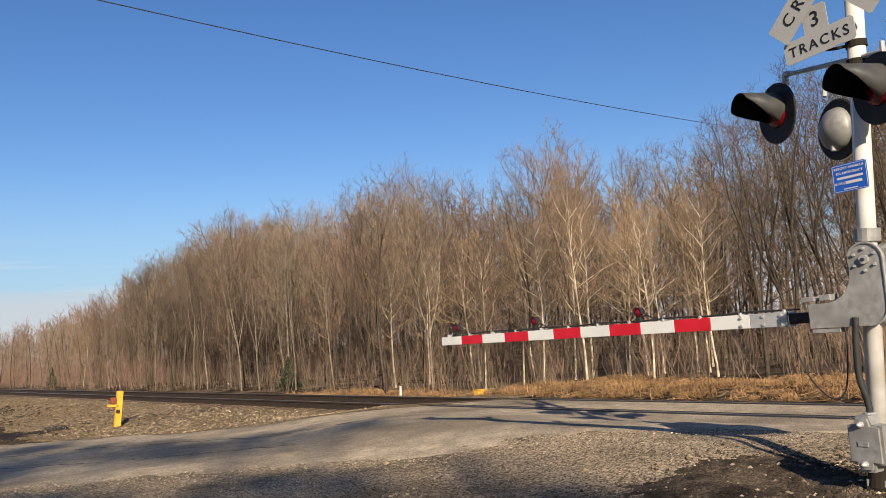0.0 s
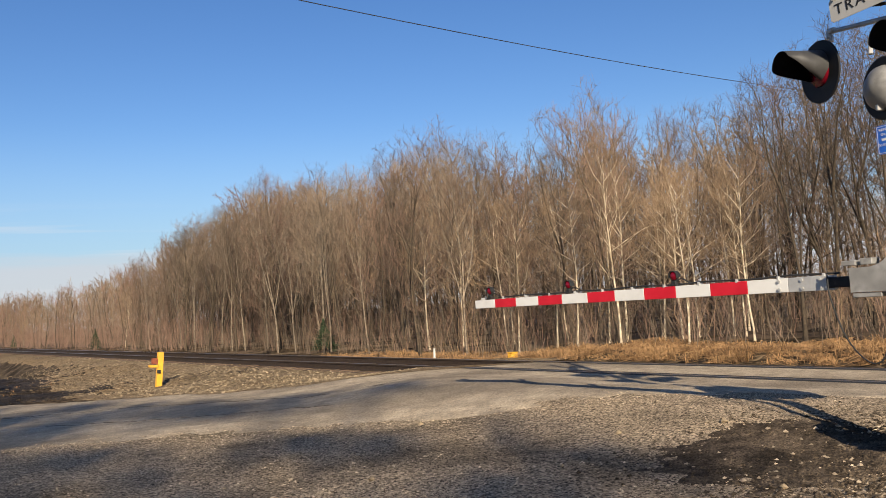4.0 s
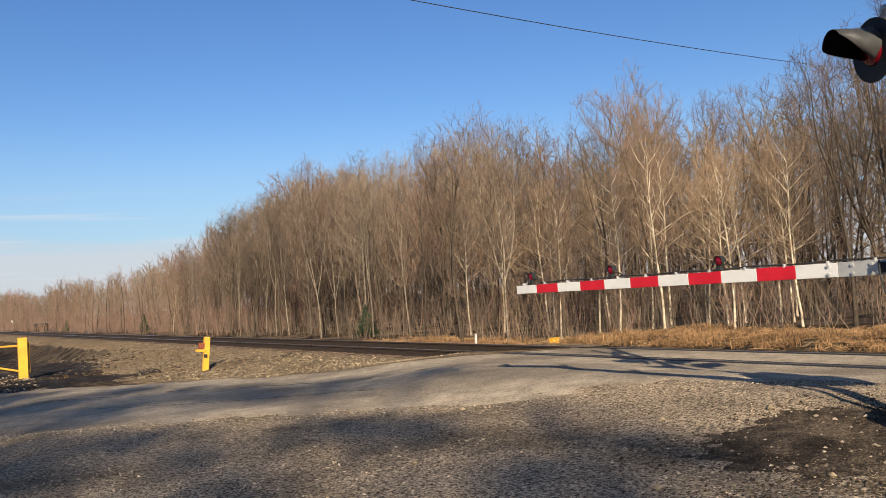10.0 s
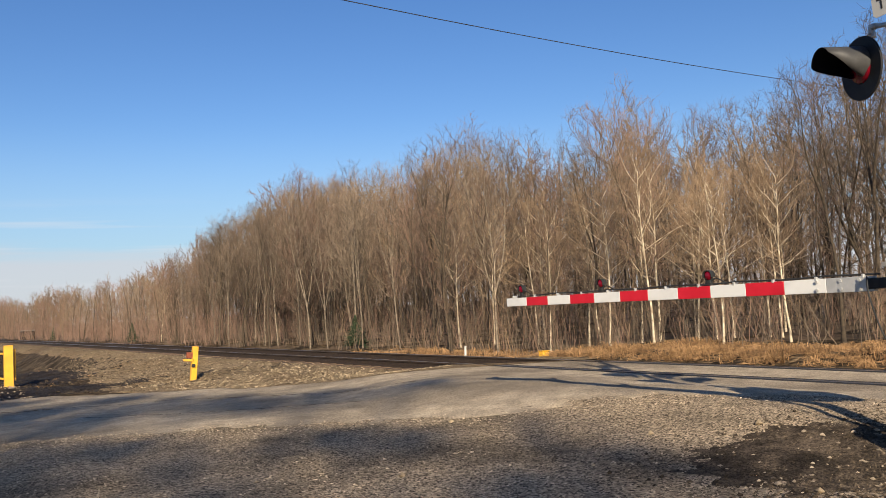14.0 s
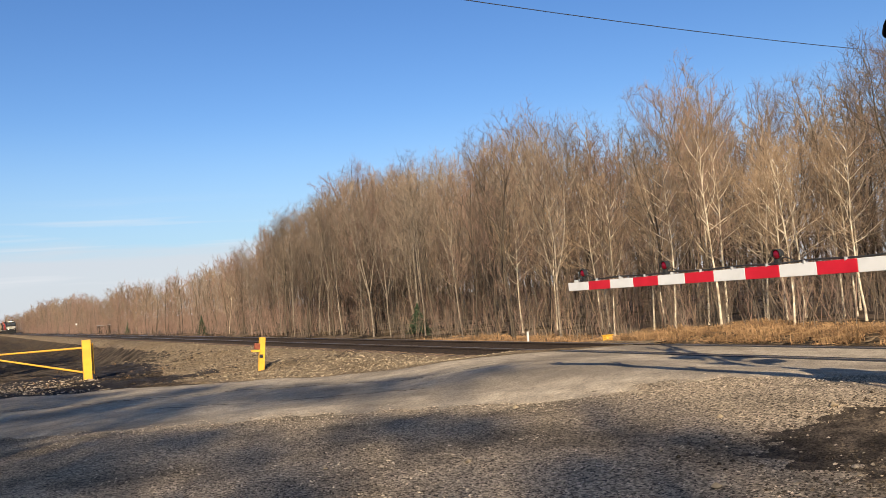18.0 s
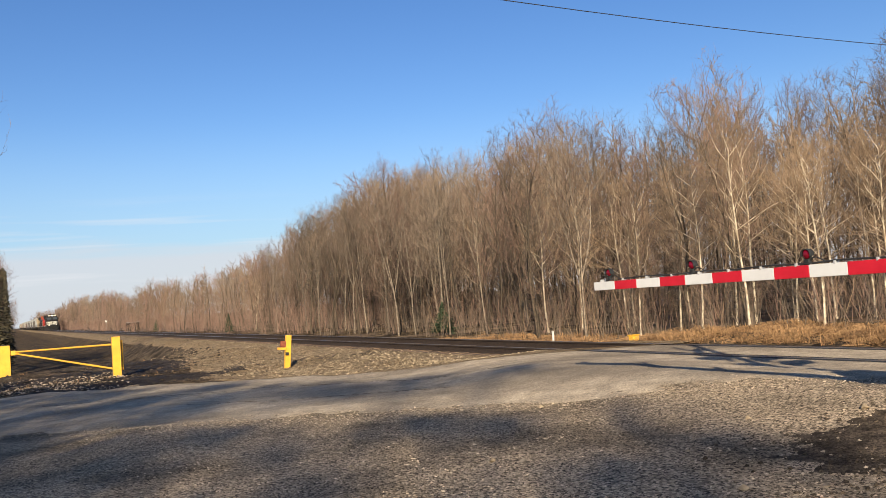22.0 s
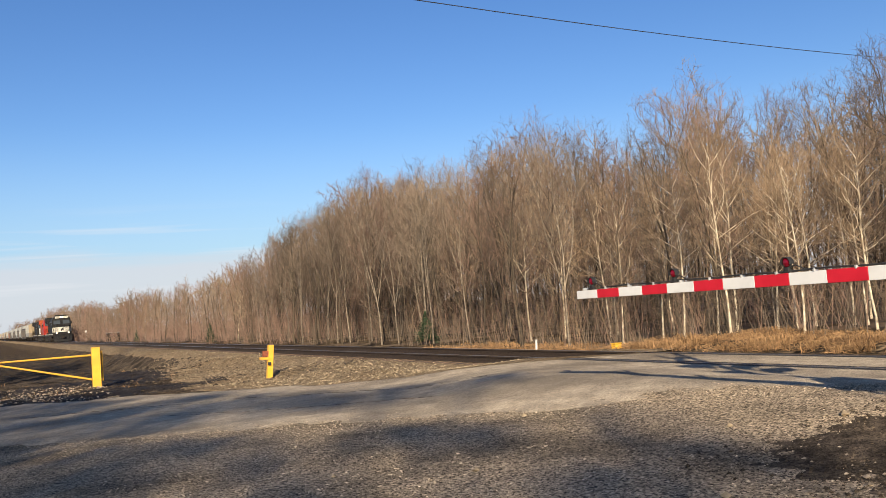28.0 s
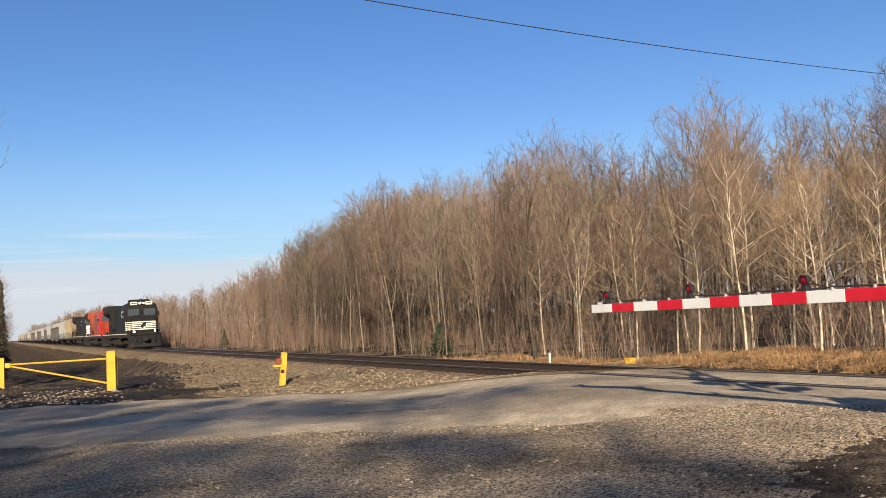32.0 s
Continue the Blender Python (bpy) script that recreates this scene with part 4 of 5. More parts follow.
def casting_outline():
    pts = [(3.17, 1.312), (3.17, 1.505), (3.03, 1.505)]
    pts += [(3.03 - 0.215 * math.sin(radians(a)), 1.72 - 0.215 * math.cos(radians(a))) for a in range(8, 91, 14)]
    pts += [(2.815, 1.77)]
    pts += [(2.69 + 0.13 * math.cos(radians(a)), 1.815 + 0.13 * math.sin(radians(a))) for a in range(0, 181, 18)]
    pts += [(2.56, 1.5)]
    pts += [(2.71 - 0.15 * math.cos(radians(a)), 1.462 - 0.15 * math.sin(radians(a))) for a in range(0, 91, 15)]
    return pts


for x in (6.36, 6.78):
    m = Matrix(((0, 0, 1, x), (1, 0, 0, -0.06), (0, 1, 0, 0), (0, 0, 0, 1)))
    cast = part("arm_casting", Shape().prism(casting_outline(), 0.05, m), "galvanised", signal, "grey curved cast gate bracket")
    edge = casting_outline()[11:]
    part("rim", Shape().tube([(x - 0.004, p - 0.06, q) for p, q in edge], 0.010, 6), "galvanised", cast)
    part("pivot_boss", Shape().tube([(x - 0.03, 2.63, 1.815), (x + 0.05, 2.63, 1.815)], 0.034, 16), "aluminium", cast)
    part("pivot_pin", Shape().tube([(x - 0.05, 2.63, 1.815), (x, 2.63, 1.815)], 0.014, 10), "rubber", cast)
    for k in range(6):
        a = radians(60 * k + 30)
        o = (2.63 + 0.085 * math.cos(a), 1.815 + 0.085 * math.sin(a))
        part("bolt", Shape().tube([(x - 0.022, *o), (x, *o)], [0.011, 0.013], 6), "aluminium", cast)
for y0, y1, z0, z1 in ((3.06, 3.17, 1.525, 1.565), (2.93, 3.02, 1.525, 1.575), (2.88, 3.10, 1.27, 1.305)):
    part("cross_plate", Shape().box(6.37, 6.50, y0, y1, z0, z1, 0.004), "galvanised", signal)

# gate arm: a bracket, a bare end, eleven reflective stripes, clips, a cable and three lamps
ARM_X = 6.60
arm = part("gate_arm", Shape().box(ARM_X - 0.018, ARM_X + 0.018, 3.36, 8.06, 1.372, 1.428, 0.004), "aluminium", signal, "long aluminium gate arm")
part("arm_bracket", Shape().box(ARM_X - 0.05, ARM_X + 0.05, 3.10, 3.40, 1.355, 1.445, 0.008).box(ARM_X - 0.055, ARM_X + 0.055, 3.14, 3.18, 1.33, 1.47, 0.004), "rubber", arm, "dark steel arm bracket")
part("bare_end", Shape().box(ARM_X - 0.028, ARM_X + 0.028, 3.34, 3.748, 1.336, 1.462, 0.004), "aluminium", arm)
for k in range(11):
    y0 = 3.75 + 0.3935 * k
    h0, h1 = 0.062 - 0.0010 * k, 0.062 - 0.0010 * (k + 1)
    s = Shape().box(ARM_X - 0.026, ARM_X + 0.026, y0, y0 + 0.392, 1.4 - (h0 + h1) / 2, 1.4 + (h0 + h1) / 2, 0.003)
    part("stripe", s, "sheet_red" if k % 2 else "sheet_white", arm, "red reflective band" if k % 2 else "white reflective band")
for k in range(12):
    y = 3.42 + 0.41 * k
    part("clip", Shape().box(ARM_X - 0.03, ARM_X + 0.03, y, y + 0.02, 1.45, 1.482, 0.003), "aluminium", arm)
for y in (3.46, 3.62, 3.83, 3.40):
    for z in (1.365, 1.435):
        part("bolt", Shape().tube([(ARM_X - 0.042, y, z), (ARM_X - 0.026, y, z)], 0.014, 6), "aluminium", arm)
part("arm_cable", Shape().tube([(ARM_X, 3.3, 1.475)] + [(ARM_X + 0.008 * math.sin(k * 2.1), 3.5 + 0.23 * k, 1.478 + 0.006 * math.sin(k * 1.7)) for k in range(19)], 0.009, 6), "rubber", arm, "black cable clipped along the arm")


def arm_lamp(y):
    lamp = part("arm_lamp", Shape().box(ARM_X - 0.03, ARM_X + 0.03, y - 0.045, y + 0.045, 1.462, 1.478, 0.004).box(ARM_X - 0.022, ARM_X + 0.022, y - 0.026, y + 0.026, 1.476, 1.512, 0.006).tube([(ARM_X, y + 0.03, 1.45), (ARM_X, y + 0.03, 1.50)], 0.012, 8), "rubber", arm, "small red lamp in a black housing")
    for s in (-1, 1):
        part("lens", Shape().tube([(ARM_X + s * 0.006, y, 1.560), (ARM_X + s * 0.022, y, 1.560), (ARM_X + s * 0.034, y, 1.560)], [0.045, 0.042, 0.016], 14), "red_lens", lamp, "dark red lens", smooth=True)
        hood = Shape()
        for k in range(13):
            a = radians(-20 + 220 * k / 12)
            for r in (0.052, 0.049):
                for d in (0.008, 0.034):
                    hood.v.append((ARM_X + s * d, y + r * math.cos(a), 1.560 + r * math.sin(a)))
        for k in range(12):
            i, j = 4 * k, 4 * k + 4
            hood.f += [(i, i + 1, j + 1, j), (i + 2, j + 2, j + 3, i + 3), (i + 1, i + 3, j + 3, j + 1)]
        part("visor", hood, "rubber", lamp, "black visor")
    part("rim", Shape().tube([(ARM_X - 0.008, y, 1.560), (ARM_X + 0.008, y, 1.560)], 0.054, 14), "rubber", lamp)
    part("lead", Shape().tube(spline([(ARM_X, y - 0.02, 1.50), (ARM_X, y - 0.08, 1.53), (ARM_X, y - 0.18, 1.485)], 6), 0.007, 5), "rubber", lamp)


for y in (7.79, 6.40, 4.95):
    arm_lamp(y)
part("hanging_cable", Shape().tube(spline([(6.50, 3.36, 1.46), (6.46, 3.33, 1.28), (6.44, 3.22, 0.95), (6.42, 3.05, 0.76), (6.40, 2.92, 0.80), (6.38, 2.86, 1.05), (6.37, 2.84, 1.34)], 30), 0.0065, 6), "rubber", signal, "black cable hanging in a loop", smooth=True)

# crossed boards and the track count
ALONG = 172


def board(name, w, h, at, label, parent=signal, mat="board_white", r=0.03, depth=0.006):
    return part(name, Shape().prism(rounded(w, h, r), depth, at), mat, parent, label)


def crossboard(spin, text, x):
    at = facing(x, 2.66, 4.15, ALONG, spin)
    b = board("crossbuck_board", 1.22, 0.228, at, "white crossing board with black capitals", r=0.012)
    lettering("letters", text, 0.150, at @ pose(0, 0, 0.008), "ink", b, "black capitals", 1.5)
    return b


crossboard(45, "CROSSING", 6.30)
crossboard(-45, "RAILROAD", 6.315)
count_at = facing(6.335, 2.75, 3.585, ALONG, 3.0, 0)
plate = part("count_plate", Shape().prism([(-0.305, -0.075), (-0.285, -0.095), (0.285, -0.095), (0.305, -0.075), (0.305, 0.075), (0.285, 0.095), (0.105, 0.095), (0.105, 0.285), (0.085, 0.305), (-0.085, 0.305), (-0.105, 0.285), (-0.105, 0.095), (-0.285, 0.095), (-0.305, 0.075)], 0.006, count_at), "board_white", signal, "white plate that counts three tracks")
lettering("letters", "TRACKS", 0.118, count_at @ pose(0, -0.005, 0.008), "ink", plate, "black capitals", 1.3)
lettering("numeral", "3", 0.175, count_at @ pose(0, 0.19, 0.008), "ink", plate, "black numeral")
for z in (3.52, 3.98, 4.235):
    o = mast_at(z)
    part("sign_bracket", Shape().tube(spline([(6.34, o.y + 0.22, z), (6.40, o.y + 0.14, z - 0.01), (6.46, o.y + 0.07, z), (6.5, o.y, z)], 8), 0.013, 6).tube([o + Vector((0, 0, -0.025)), o + Vector((0, 0, 0.025))], 0.08, 14), "grime", signal)

# blue notice; its number is not to be read
notice_at = facing(6.38, 2.665, 2.47, 168)
notice = board("notice", 0.30, 0.222, notice_at, "blue emergency notice with white lettering", mat="blue", r=0.02, depth=0.004)
ring = Shape()
for w, h, x, y in ((0.28, 0.003, 0, 0.102), (0.28, 0.003, 0, -0.102), (0.003, 0.20, 0.142, 0), (0.003, 0.20, -0.142, 0)):
    ring.box(x - w / 2, x + w / 2, y - h / 2, y + h / 2, 0.004, 0.0055, 0, notice_at)
part("border", ring, "sheet_white", notice)
lettering("letters", "REPORT PROBLEM", 0.027, notice_at @ pose(0, 0.076, 0.006), "sheet_white", notice)
lettering("letters", "OR EMERGENCY", 0.027, notice_at @ pose(0, 0.038, 0.006), "sheet_white", notice)
lettering("letters", "X-ING", 0.028, notice_at @ pose(-0.09, -0.042, 0.006), "sheet_white", notice)
part("number_bar", Shape().box(-0.11, 0.11, -0.009, 0.009, 0.004, 0.006, 0, notice_at), "sheet_white", notice)
part("code_bar", Shape().box(-0.04, 0.10, -0.052, -0.030, 0.004, 0.006, 0, notice_at), "sheet_white", notice)
part("small_bar", Shape().box(-0.06, 0.06, -0.092, -0.084, 0.004, 0.006, 0, notice_at), "sheet_white", notice)

# flashing lights on their cross arms
LIGHT_AWAY = 151.0
nx, ny = math.cos(radians(LIGHT_AWAY)), math.sin(radians(LIGHT_AWAY))


def warning_light(x, y, z, away, hooded=True):
    at = facing(x, y, z, away)
    head = part("warning_light", Shape().tube([at @ Vector((0, 0, -0.004)), at @ Vector((0, 0, 0.012))], 0.265, 40), "black", signal, "round black light background")
    part("rim", Shape().tube([at @ Vector((0, 0, -0.012)), at @ Vector((0, 0, -0.003))], [0.255, 0.268], 40), "black", head)
    part("back_housing", Shape().tube([at @ Vector((0, 0, d)) for d in (-0.005, -0.06, -0.11, -0.14)], [0.195, 0.175, 0.12, 0.03], 28), "galvanised", head, "pale dished lamp housing", smooth=True)
    part("latch", Shape().box(-0.015, 0.015, -0.19, -0.14, -0.09, -0.02, 0.004, at), "aluminium", head)
    part("lens", Shape().tube([at @ Vector((0, 0, d)) for d in (0.012, 0.03, 0.045)], [0.132, 0.118, 0.03], 28), "red_lens", head, "dark red lens", smooth=True)
    # hood: a sleeve that is cut away slantwise below, grey outside and flat black inside
    n = 36
    rim_line = []
    for k in range(n + 1):
        a = -70 + 304 * k / n
        length = 0.012 + 0.35 * max(0.0, min(1.0, (a + 72) / 102)) ** 0.8 * (1 - 0.85 * smooth(176, 232, a))
        rim_line.append((radians(a), length))
    for name, ring_r, mat, text in (("hood", 0.140, "faded_black", "faded grey-black light hood"), ("hood_lining", 0.136, "flat_black", "flat black lining")):
        s = Shape()
        for a, length in rim_line:
            for r in (ring_r, ring_r - 0.0015):
                for d in (0.012, 0.012 + (length - 0.012) * 0.5, length):
                    s.v.append(tuple(at @ Vector((r * math.cos(a), r * math.sin(a) + 0.045, d))))
        for k in range(n):
            i, j = 6 * k, 6 * k + 6
            s.f += [(i, j, j + 1, i + 1), (i + 1, j + 1, j + 2, i + 2), (i + 3, i + 4, j + 4, j + 3), (i + 4, i + 5, j + 5, j + 4), (i + 2, j + 2, j + 5, i + 5)]
        part(name, s, mat, head, text, smooth=True)
    return head


warning_light(6.71, 3.345, 3.20, LIGHT_AWAY)
warning_light(6.21, 2.31, 3.05, LIGHT_AWAY)
warning_light(7.02, 2.98, 3.00, LIGHT_AWAY + 180)
warning_light(6.62, 2.02, 3.05, LIGHT_AWAY + 180)
o = mast_at(3.46)
c_dir = Vector((-ny, nx, 0)) * -1
elbow = Vector((6.805, 3.275, 3.545))
part("cross_arm", Shape().tube([elbow, o + Vector((0, 0, -0.05)), o - c_dir * 0.6 + Vector((0, 0, -0.15))], 0.02, 12), "aluminium", signal, "pale pipe that carries the lights")
part("elbow", Shape().tube(spline([elbow + Vector((-0.03, -0.05, -0.006)), elbow + Vector((0.004, 0.008, 0.002)), elbow + Vector((0.004, 0.012, -0.06))], 8), 0.027, 10), "aluminium", signal, smooth=True)
for k, (p, q) in enumerate((((6.80, 3.27), 3.22), ((6.29, 2.28), 3.03), ((6.93, 3.02), 3.05), ((6.52, 2.08), 3.05))):
    part("light_hanger", Shape().tube([(p[0], p[1], q + 0.24), (p[0] + 0.01, p[1], q + 0.28), (p[0] + 0.01, p[1], 3.50 if k == 0 else 3.42)], 0.02, 8), "aluminium", signal)
part("arm_clamp", Shape().tube([mast_at(3.34), mast_at(3.40)], 0.078, 16), "grime", signal)

# ---- overhead wire ----
wire = tagged(part("overhead_wire", Shape().tube([(x, 14.2, 7.77 + 0.0014 * (x - 13) ** 2) for x in range(-24, 64, 2)], 0.010, 6), "rubber"), "thin dark overhead wire across the sky", "wire")


# ---- yellow gates and markers ----
def gate_post(x, y, z, tall, wide, label, lean=(0, 0)):
    ob = thing("gate_post", label, "gate post", pose(x, y, z, lean[0], lean[1], 0), group="yellow gate posts")
    part("post", Shape().box(-wide / 2, wide / 2, -wide / 2, wide / 2, -0.3, tall, 0.008), "yellow", ob)
    return ob


post = gate_post(3.03, 29.1, ground_z(3.03, 29.1), 1.33, 0.26, "thick yellow square steel gate post")
part("hinge_bar", Shape().tube([(0.19, 0.02, 0.18), (0.19, 0.02, 1.2)], 0.025, 8), "yellow", post, "thin yellow hinge bar")
for z in (0.25, 1.15):
    part("hinge_lug", Shape().box(0.13, 0.21, -0.03, 0.07, z - 0.03, z + 0.03, 0.006), "yellow", post)
post = gate_post(-0.35, 36.6, ground_z(-0.35, 36.6), 1.25, 0.42, "thick yellow square steel gate post")
post = gate_post(7.37, 24.1, ground_z(7.37, 24.1), 1.02, 0.16, "slim yellow gate post with a rusty latch", (0, 6))
latch = part("latch_box", Shape().box(-0.24, -0.07, -0.07, 0.07, 0.66, 0.84, 0.01), "rust", post, "rusty steel latch box")
part("latch_plate", Shape().box(-0.32, -0.04, -0.08, 0.08, 0.57, 0.64, 0.006), "yellow", latch)
part("padlock", Shape().box(-0.10, 0.0, -0.13, -0.08, 0.40, 0.50, 0.01), "rubber", latch)
swing = thing("pipe_gate", "long yellow pipe gate standing open", "gate")
za, zb = ground_z(3.03, 29.1), ground_z(-0.35, 36.6)
part("upper_pipe", Shape().tube([(2.9, 29.25, za + 1.07), (0.0, 36.2, zb + 0.98)], 0.034, 10), "yellow", swing)
part("lower_pipe", Shape().tube([(2.9, 29.25, za + 0.26), (0.0, 36.2, zb + 0.93)], 0.034, 10), "yellow", swing)
part("end_plate", Shape().box(-0.12, 0.06, 36.05, 36.35, zb + 0.86, zb + 1.04, 0.01), "yellow", swing)

marker = thing("yellow_marker", "small yellow marker block on the grassy bank", "marker", pose(13.2, 14.9, ground_z(13.2, 14.9) - 0.02))
part("block", Shape().box(-0.10, 0.10, -0.09, 0.09, -0.1, 0.15, 0.02), "yellow", marker)
part("lid", Shape().box(-0.11, 0.11, -0.10, 0.10, 0.15, 0.17, 0.006), "yellow", marker)
stake = thing("white_marker", "slim white marker stake beside the track", "marker", pose(14.0, 19.3, ground_z(14.0, 19.3), 0, 3, 0))
part("stake", Shape().box(-0.026, 0.026, -0.026, 0.026, -0.2, 0.30, 0.006), "white", stake)
part("cap", Shape().box(-0.03, 0.03, -0.03, 0.03, 0.30, 0.325, 0.006), "white", stake)


# ---- train ----
def wheel_truck(parent, y, axles, spacing, mat="grime"):
    """A bogie with side frames and wheels."""
    span = spacing * (axles - 1)
    truck = part("truck", Shape().box(-1.12, -0.98, y - span / 2 - 0.55, y + span / 2 + 0.55, 0.42, 0.80, 0.05).box(0.98, 1.12, y - span / 2 - 0.55, y + span / 2 + 0.55, 0.42, 0.80, 0.05).box(-1.0, 1.0, y - 0.3, y + 0.3, 0.5, 0.78, 0.03), mat, parent, "grimy bogie side frames")
    for k in range(axles):
        yy = y - span / 2 + spacing * k
        s = Shape()
        for x in (-0.78, 0.78):
            s.tube([(x - 0.06, yy, 0.50), (x + 0.06, yy, 0.50)], 0.49, 20)
        s.tube([(-1.1, yy, 0.50), (1.1, yy, 0.50)], 0.09, 8)
        part("wheelset", s, "grime", truck)


def locomotive(label, body, cab, nose_mat, lead=False):
    """A six-axle freight locomotive; its nose is at y = 0 and looks along -y."""
    ob = thing("locomotive", label, "locomotive", group="locomotives")
    part("underframe", Shape().box(-1.5, 1.5, 0.9, 21.6, 1.02, 1.42, 0.04), "grime", ob, "grimy deck and frame")
    part("sill_stripe", Shape().box(-1.515, -1.497, 1.2, 21.3, 1.36, 1.43).box(1.497, 1.515, 1.2, 21.3, 1.36, 1.43), "cream", ob, "thin white sill stripe")
    part("pilot", Shape().box(-1.45, 1.45, 0.62, 0.95, 0.14, 1.20, 0.05).prism([(-1.4, 0.12), (1.4, 0.12), (1.3, 0.62), (-1.3, 0.62)], 0.12, Matrix(((1, 0, 0, 0), (0, 0.3, 1, 0.42), (0, 1, 0, 0), (0, 0, 0, 1)))), "loco_black", ob, "dirty black plough plate")
    part("coupler", Shape().box(-0.14, 0.14, 0.0, 0.9, 0.72, 1.0, 0.04).box(-0.26, 0.22, -0.02, 0.26, 0.66, 1.02, 0.05), "grime", ob)
    part("anti_climber", Shape().box(-1.2, 1.2, 0.62, 0.86, 1.22, 1.42, 0.03), "loco_black", ob)
    for x in (-0.9, -0.45, 0.45, 0.9):
        part("air_hose", Shape().tube(spline([(x, 0.6, 1.1), (x * 0.96, 0.42, 0.78), (x * 0.85, 0.40, 0.55), (x * 0.72, 0.5, 0.72)], 8), 0.03, 6), "rubber", ob)
    # nose with a sloped top
    nose = part("nose", Shape().prism([(0.95, 1.42), (0.95, 2.62), (1.25, 2.86), (2.2, 2.94), (2.2, 1.42)], 2.1, Matrix(((0, 0, 1, -1.05), (1, 0, 0, 0), (0, 1, 0, 0), (0, 0, 0, 1)))), nose_mat, ob)
    if lead:
        for k, z in enumerate((1.78, 1.95, 2.12, 2.29, 2.46)):
            part("stripe", Shape().box(-1.052, 1.052, 0.942, 2.19, z - 0.048, z + 0.048).box(-1.5, -1.0, 2.19, 2.205, z - 0.048, z + 0.048).box(1.0, 1.5, 2.19, 2.205, z - 0.048, z + 0.048), "cream", nose, "white stripe across the nose")
        part("emblem", Shape().prism([(-0.32, -0.05), (-0.1, 0.22), (0.08, 0.34), (0.30, 0.30), (0.16, 0.12), (0.24, -0.22), (0.05, -0.05), (-0.16, -0.26)], 0.01, facing(0, 0.936, 2.12, -90)), "loco_black", nose, "dark emblem on the nose")
        part("emblem_ground", Shape().box(-0.24, 0.28, 0.938, 0.945, 1.98, 2.30), "cream", nose)
    else:
        part("stripe", Shape().box(-1.056, 1.056, 0.943, 2.18, 1.9, 2.2), "loco_red" if body == "loco_orange" else "cream", nose, "band round the nose")
    # cab
    m = Matrix(((1, 0, 0, 0), (0, 0, 1, 2.2), (0, 1, 0, 0), (0, 0, 0, 1)))
    outline = [(-1.5, 1.42), (-1.52, 3.55), (-1.30, 4.20), (-0.80, 4.46), (0.80, 4.46), (1.30, 4.20), (1.52, 3.55), (1.5, 1.42)]
    cabin = part("cab", Shape().prism(outline, 3.0, m), cab, ob)
    for x in (-0.72, 0.72):
        part("windscreen", Shape().prism(rounded(1.05, 0.62, 0.08), 0.02, facing(x, 2.2, 3.42, -90)), "window", cabin, "dark windscreen")
        part("wiper", Shape().box(x - 0.02, x + 0.02, 2.165, 2.18, 3.15, 3.6), "rubber", cabin)
    for s in (-1, 1):
        part("side_window", Shape().box(s * 1.515 - 0.015, s * 1.515 + 0.015, 2.9, 4.6, 3.0, 3.6, 0.005), "window", cabin)
        part("number_board", Shape().prism(rounded(0.62, 0.30, 0.03), 0.05, facing(s * 0.68, 2.2, 4.26, -90)), "cream", cabin, "pale number board")
        part("number_bars", Shape().box(s * 0.66 - 0.24, s * 0.66 + 0.24, 2.138, 2.148, 4.23, 4.31), "loco_black", cabin)
        part("mirror", Shape().box(s * 1.62 - 0.1, s * 1.62 + 0.1, 2.75, 2.8, 3.1, 3.45, 0.01), "loco_black", cabin)
    part("headlight_box", Shape().box(-0.28, 0.28, 2.05, 2.25, 4.15, 4.39, 0.04), cab, cabin)
    for x in (-0.15, 0.15):
        part("headlight", Shape().tube([(x, 2.06, 4.27), (x, 2.035, 4.27)], 0.10, 14), "headlight" if lead else "window", cabin)
        part("ditch_light", Shape().tube([(x * 6.2, 0.72, 1.56), (x * 6.2, 0.62, 1.56)], 0.095, 16), "headlight" if lead else "window", ob, "round lit ditch light" if lead else "")
        part("ditch_light_box", Shape().box(x * 6.2 - 0.16, x * 6.2 + 0.16, 0.7, 0.9, 1.42, 1.72, 0.03), "loco_black", ob)
    # air conditioner, antenna, horn on the cab roof
    part("roof_unit", Shape().box(-0.9, 0.9, 2.9, 4.6, 4.44, 4.66, 0.06), cab, cabin)
    part("horn", Shape().tube([(0.3, 4.7, 4.5), (0.3, 4.5, 4.75), (0.3, 4.1, 4.8)], [0.03, 0.05, 0.10], 8), "galvanised", cabin)
    part("antenna", Shape().box(-0.25, 0.25, 4.6, 4.9, 4.46, 4.62, 0.03), "far_white", cabin)
    # long hood, equipment blower bulge, flared radiator
    hood = part("long_hood", Shape().box(-0.92, 0.92, 5.2, 15.6, 1.42, 4.18, 0.10), body, ob)
    for k in range(10):
        for s in (-1, 1):
            part("hood_door", Shape().box(s * 0.925 - 0.012, s * 0.925 + 0.012, 5.6 + k * 0.98, 6.5 + k * 0.98, 1.62, 3.55, 0.008), body, hood)
    part("inverter_cabinet", Shape().box(-1.48, -0.9, 5.2, 8.2, 1.42, 3.7, 0.06), body, hood)
    part("walkway_box", Shape().box(-1.48, -0.9, 8.4, 9.6, 1.42, 2.5, 0.06), body, hood)
    part("exhaust_stack", Shape().box(-0.35, 0.35, 10.4, 11.6, 4.16, 4.50, 0.05), "grime", hood)
    part("blower", Shape().box(-1.3, 1.3, 14.6, 16.0, 1.9, 4.1, 0.08), body, ob)
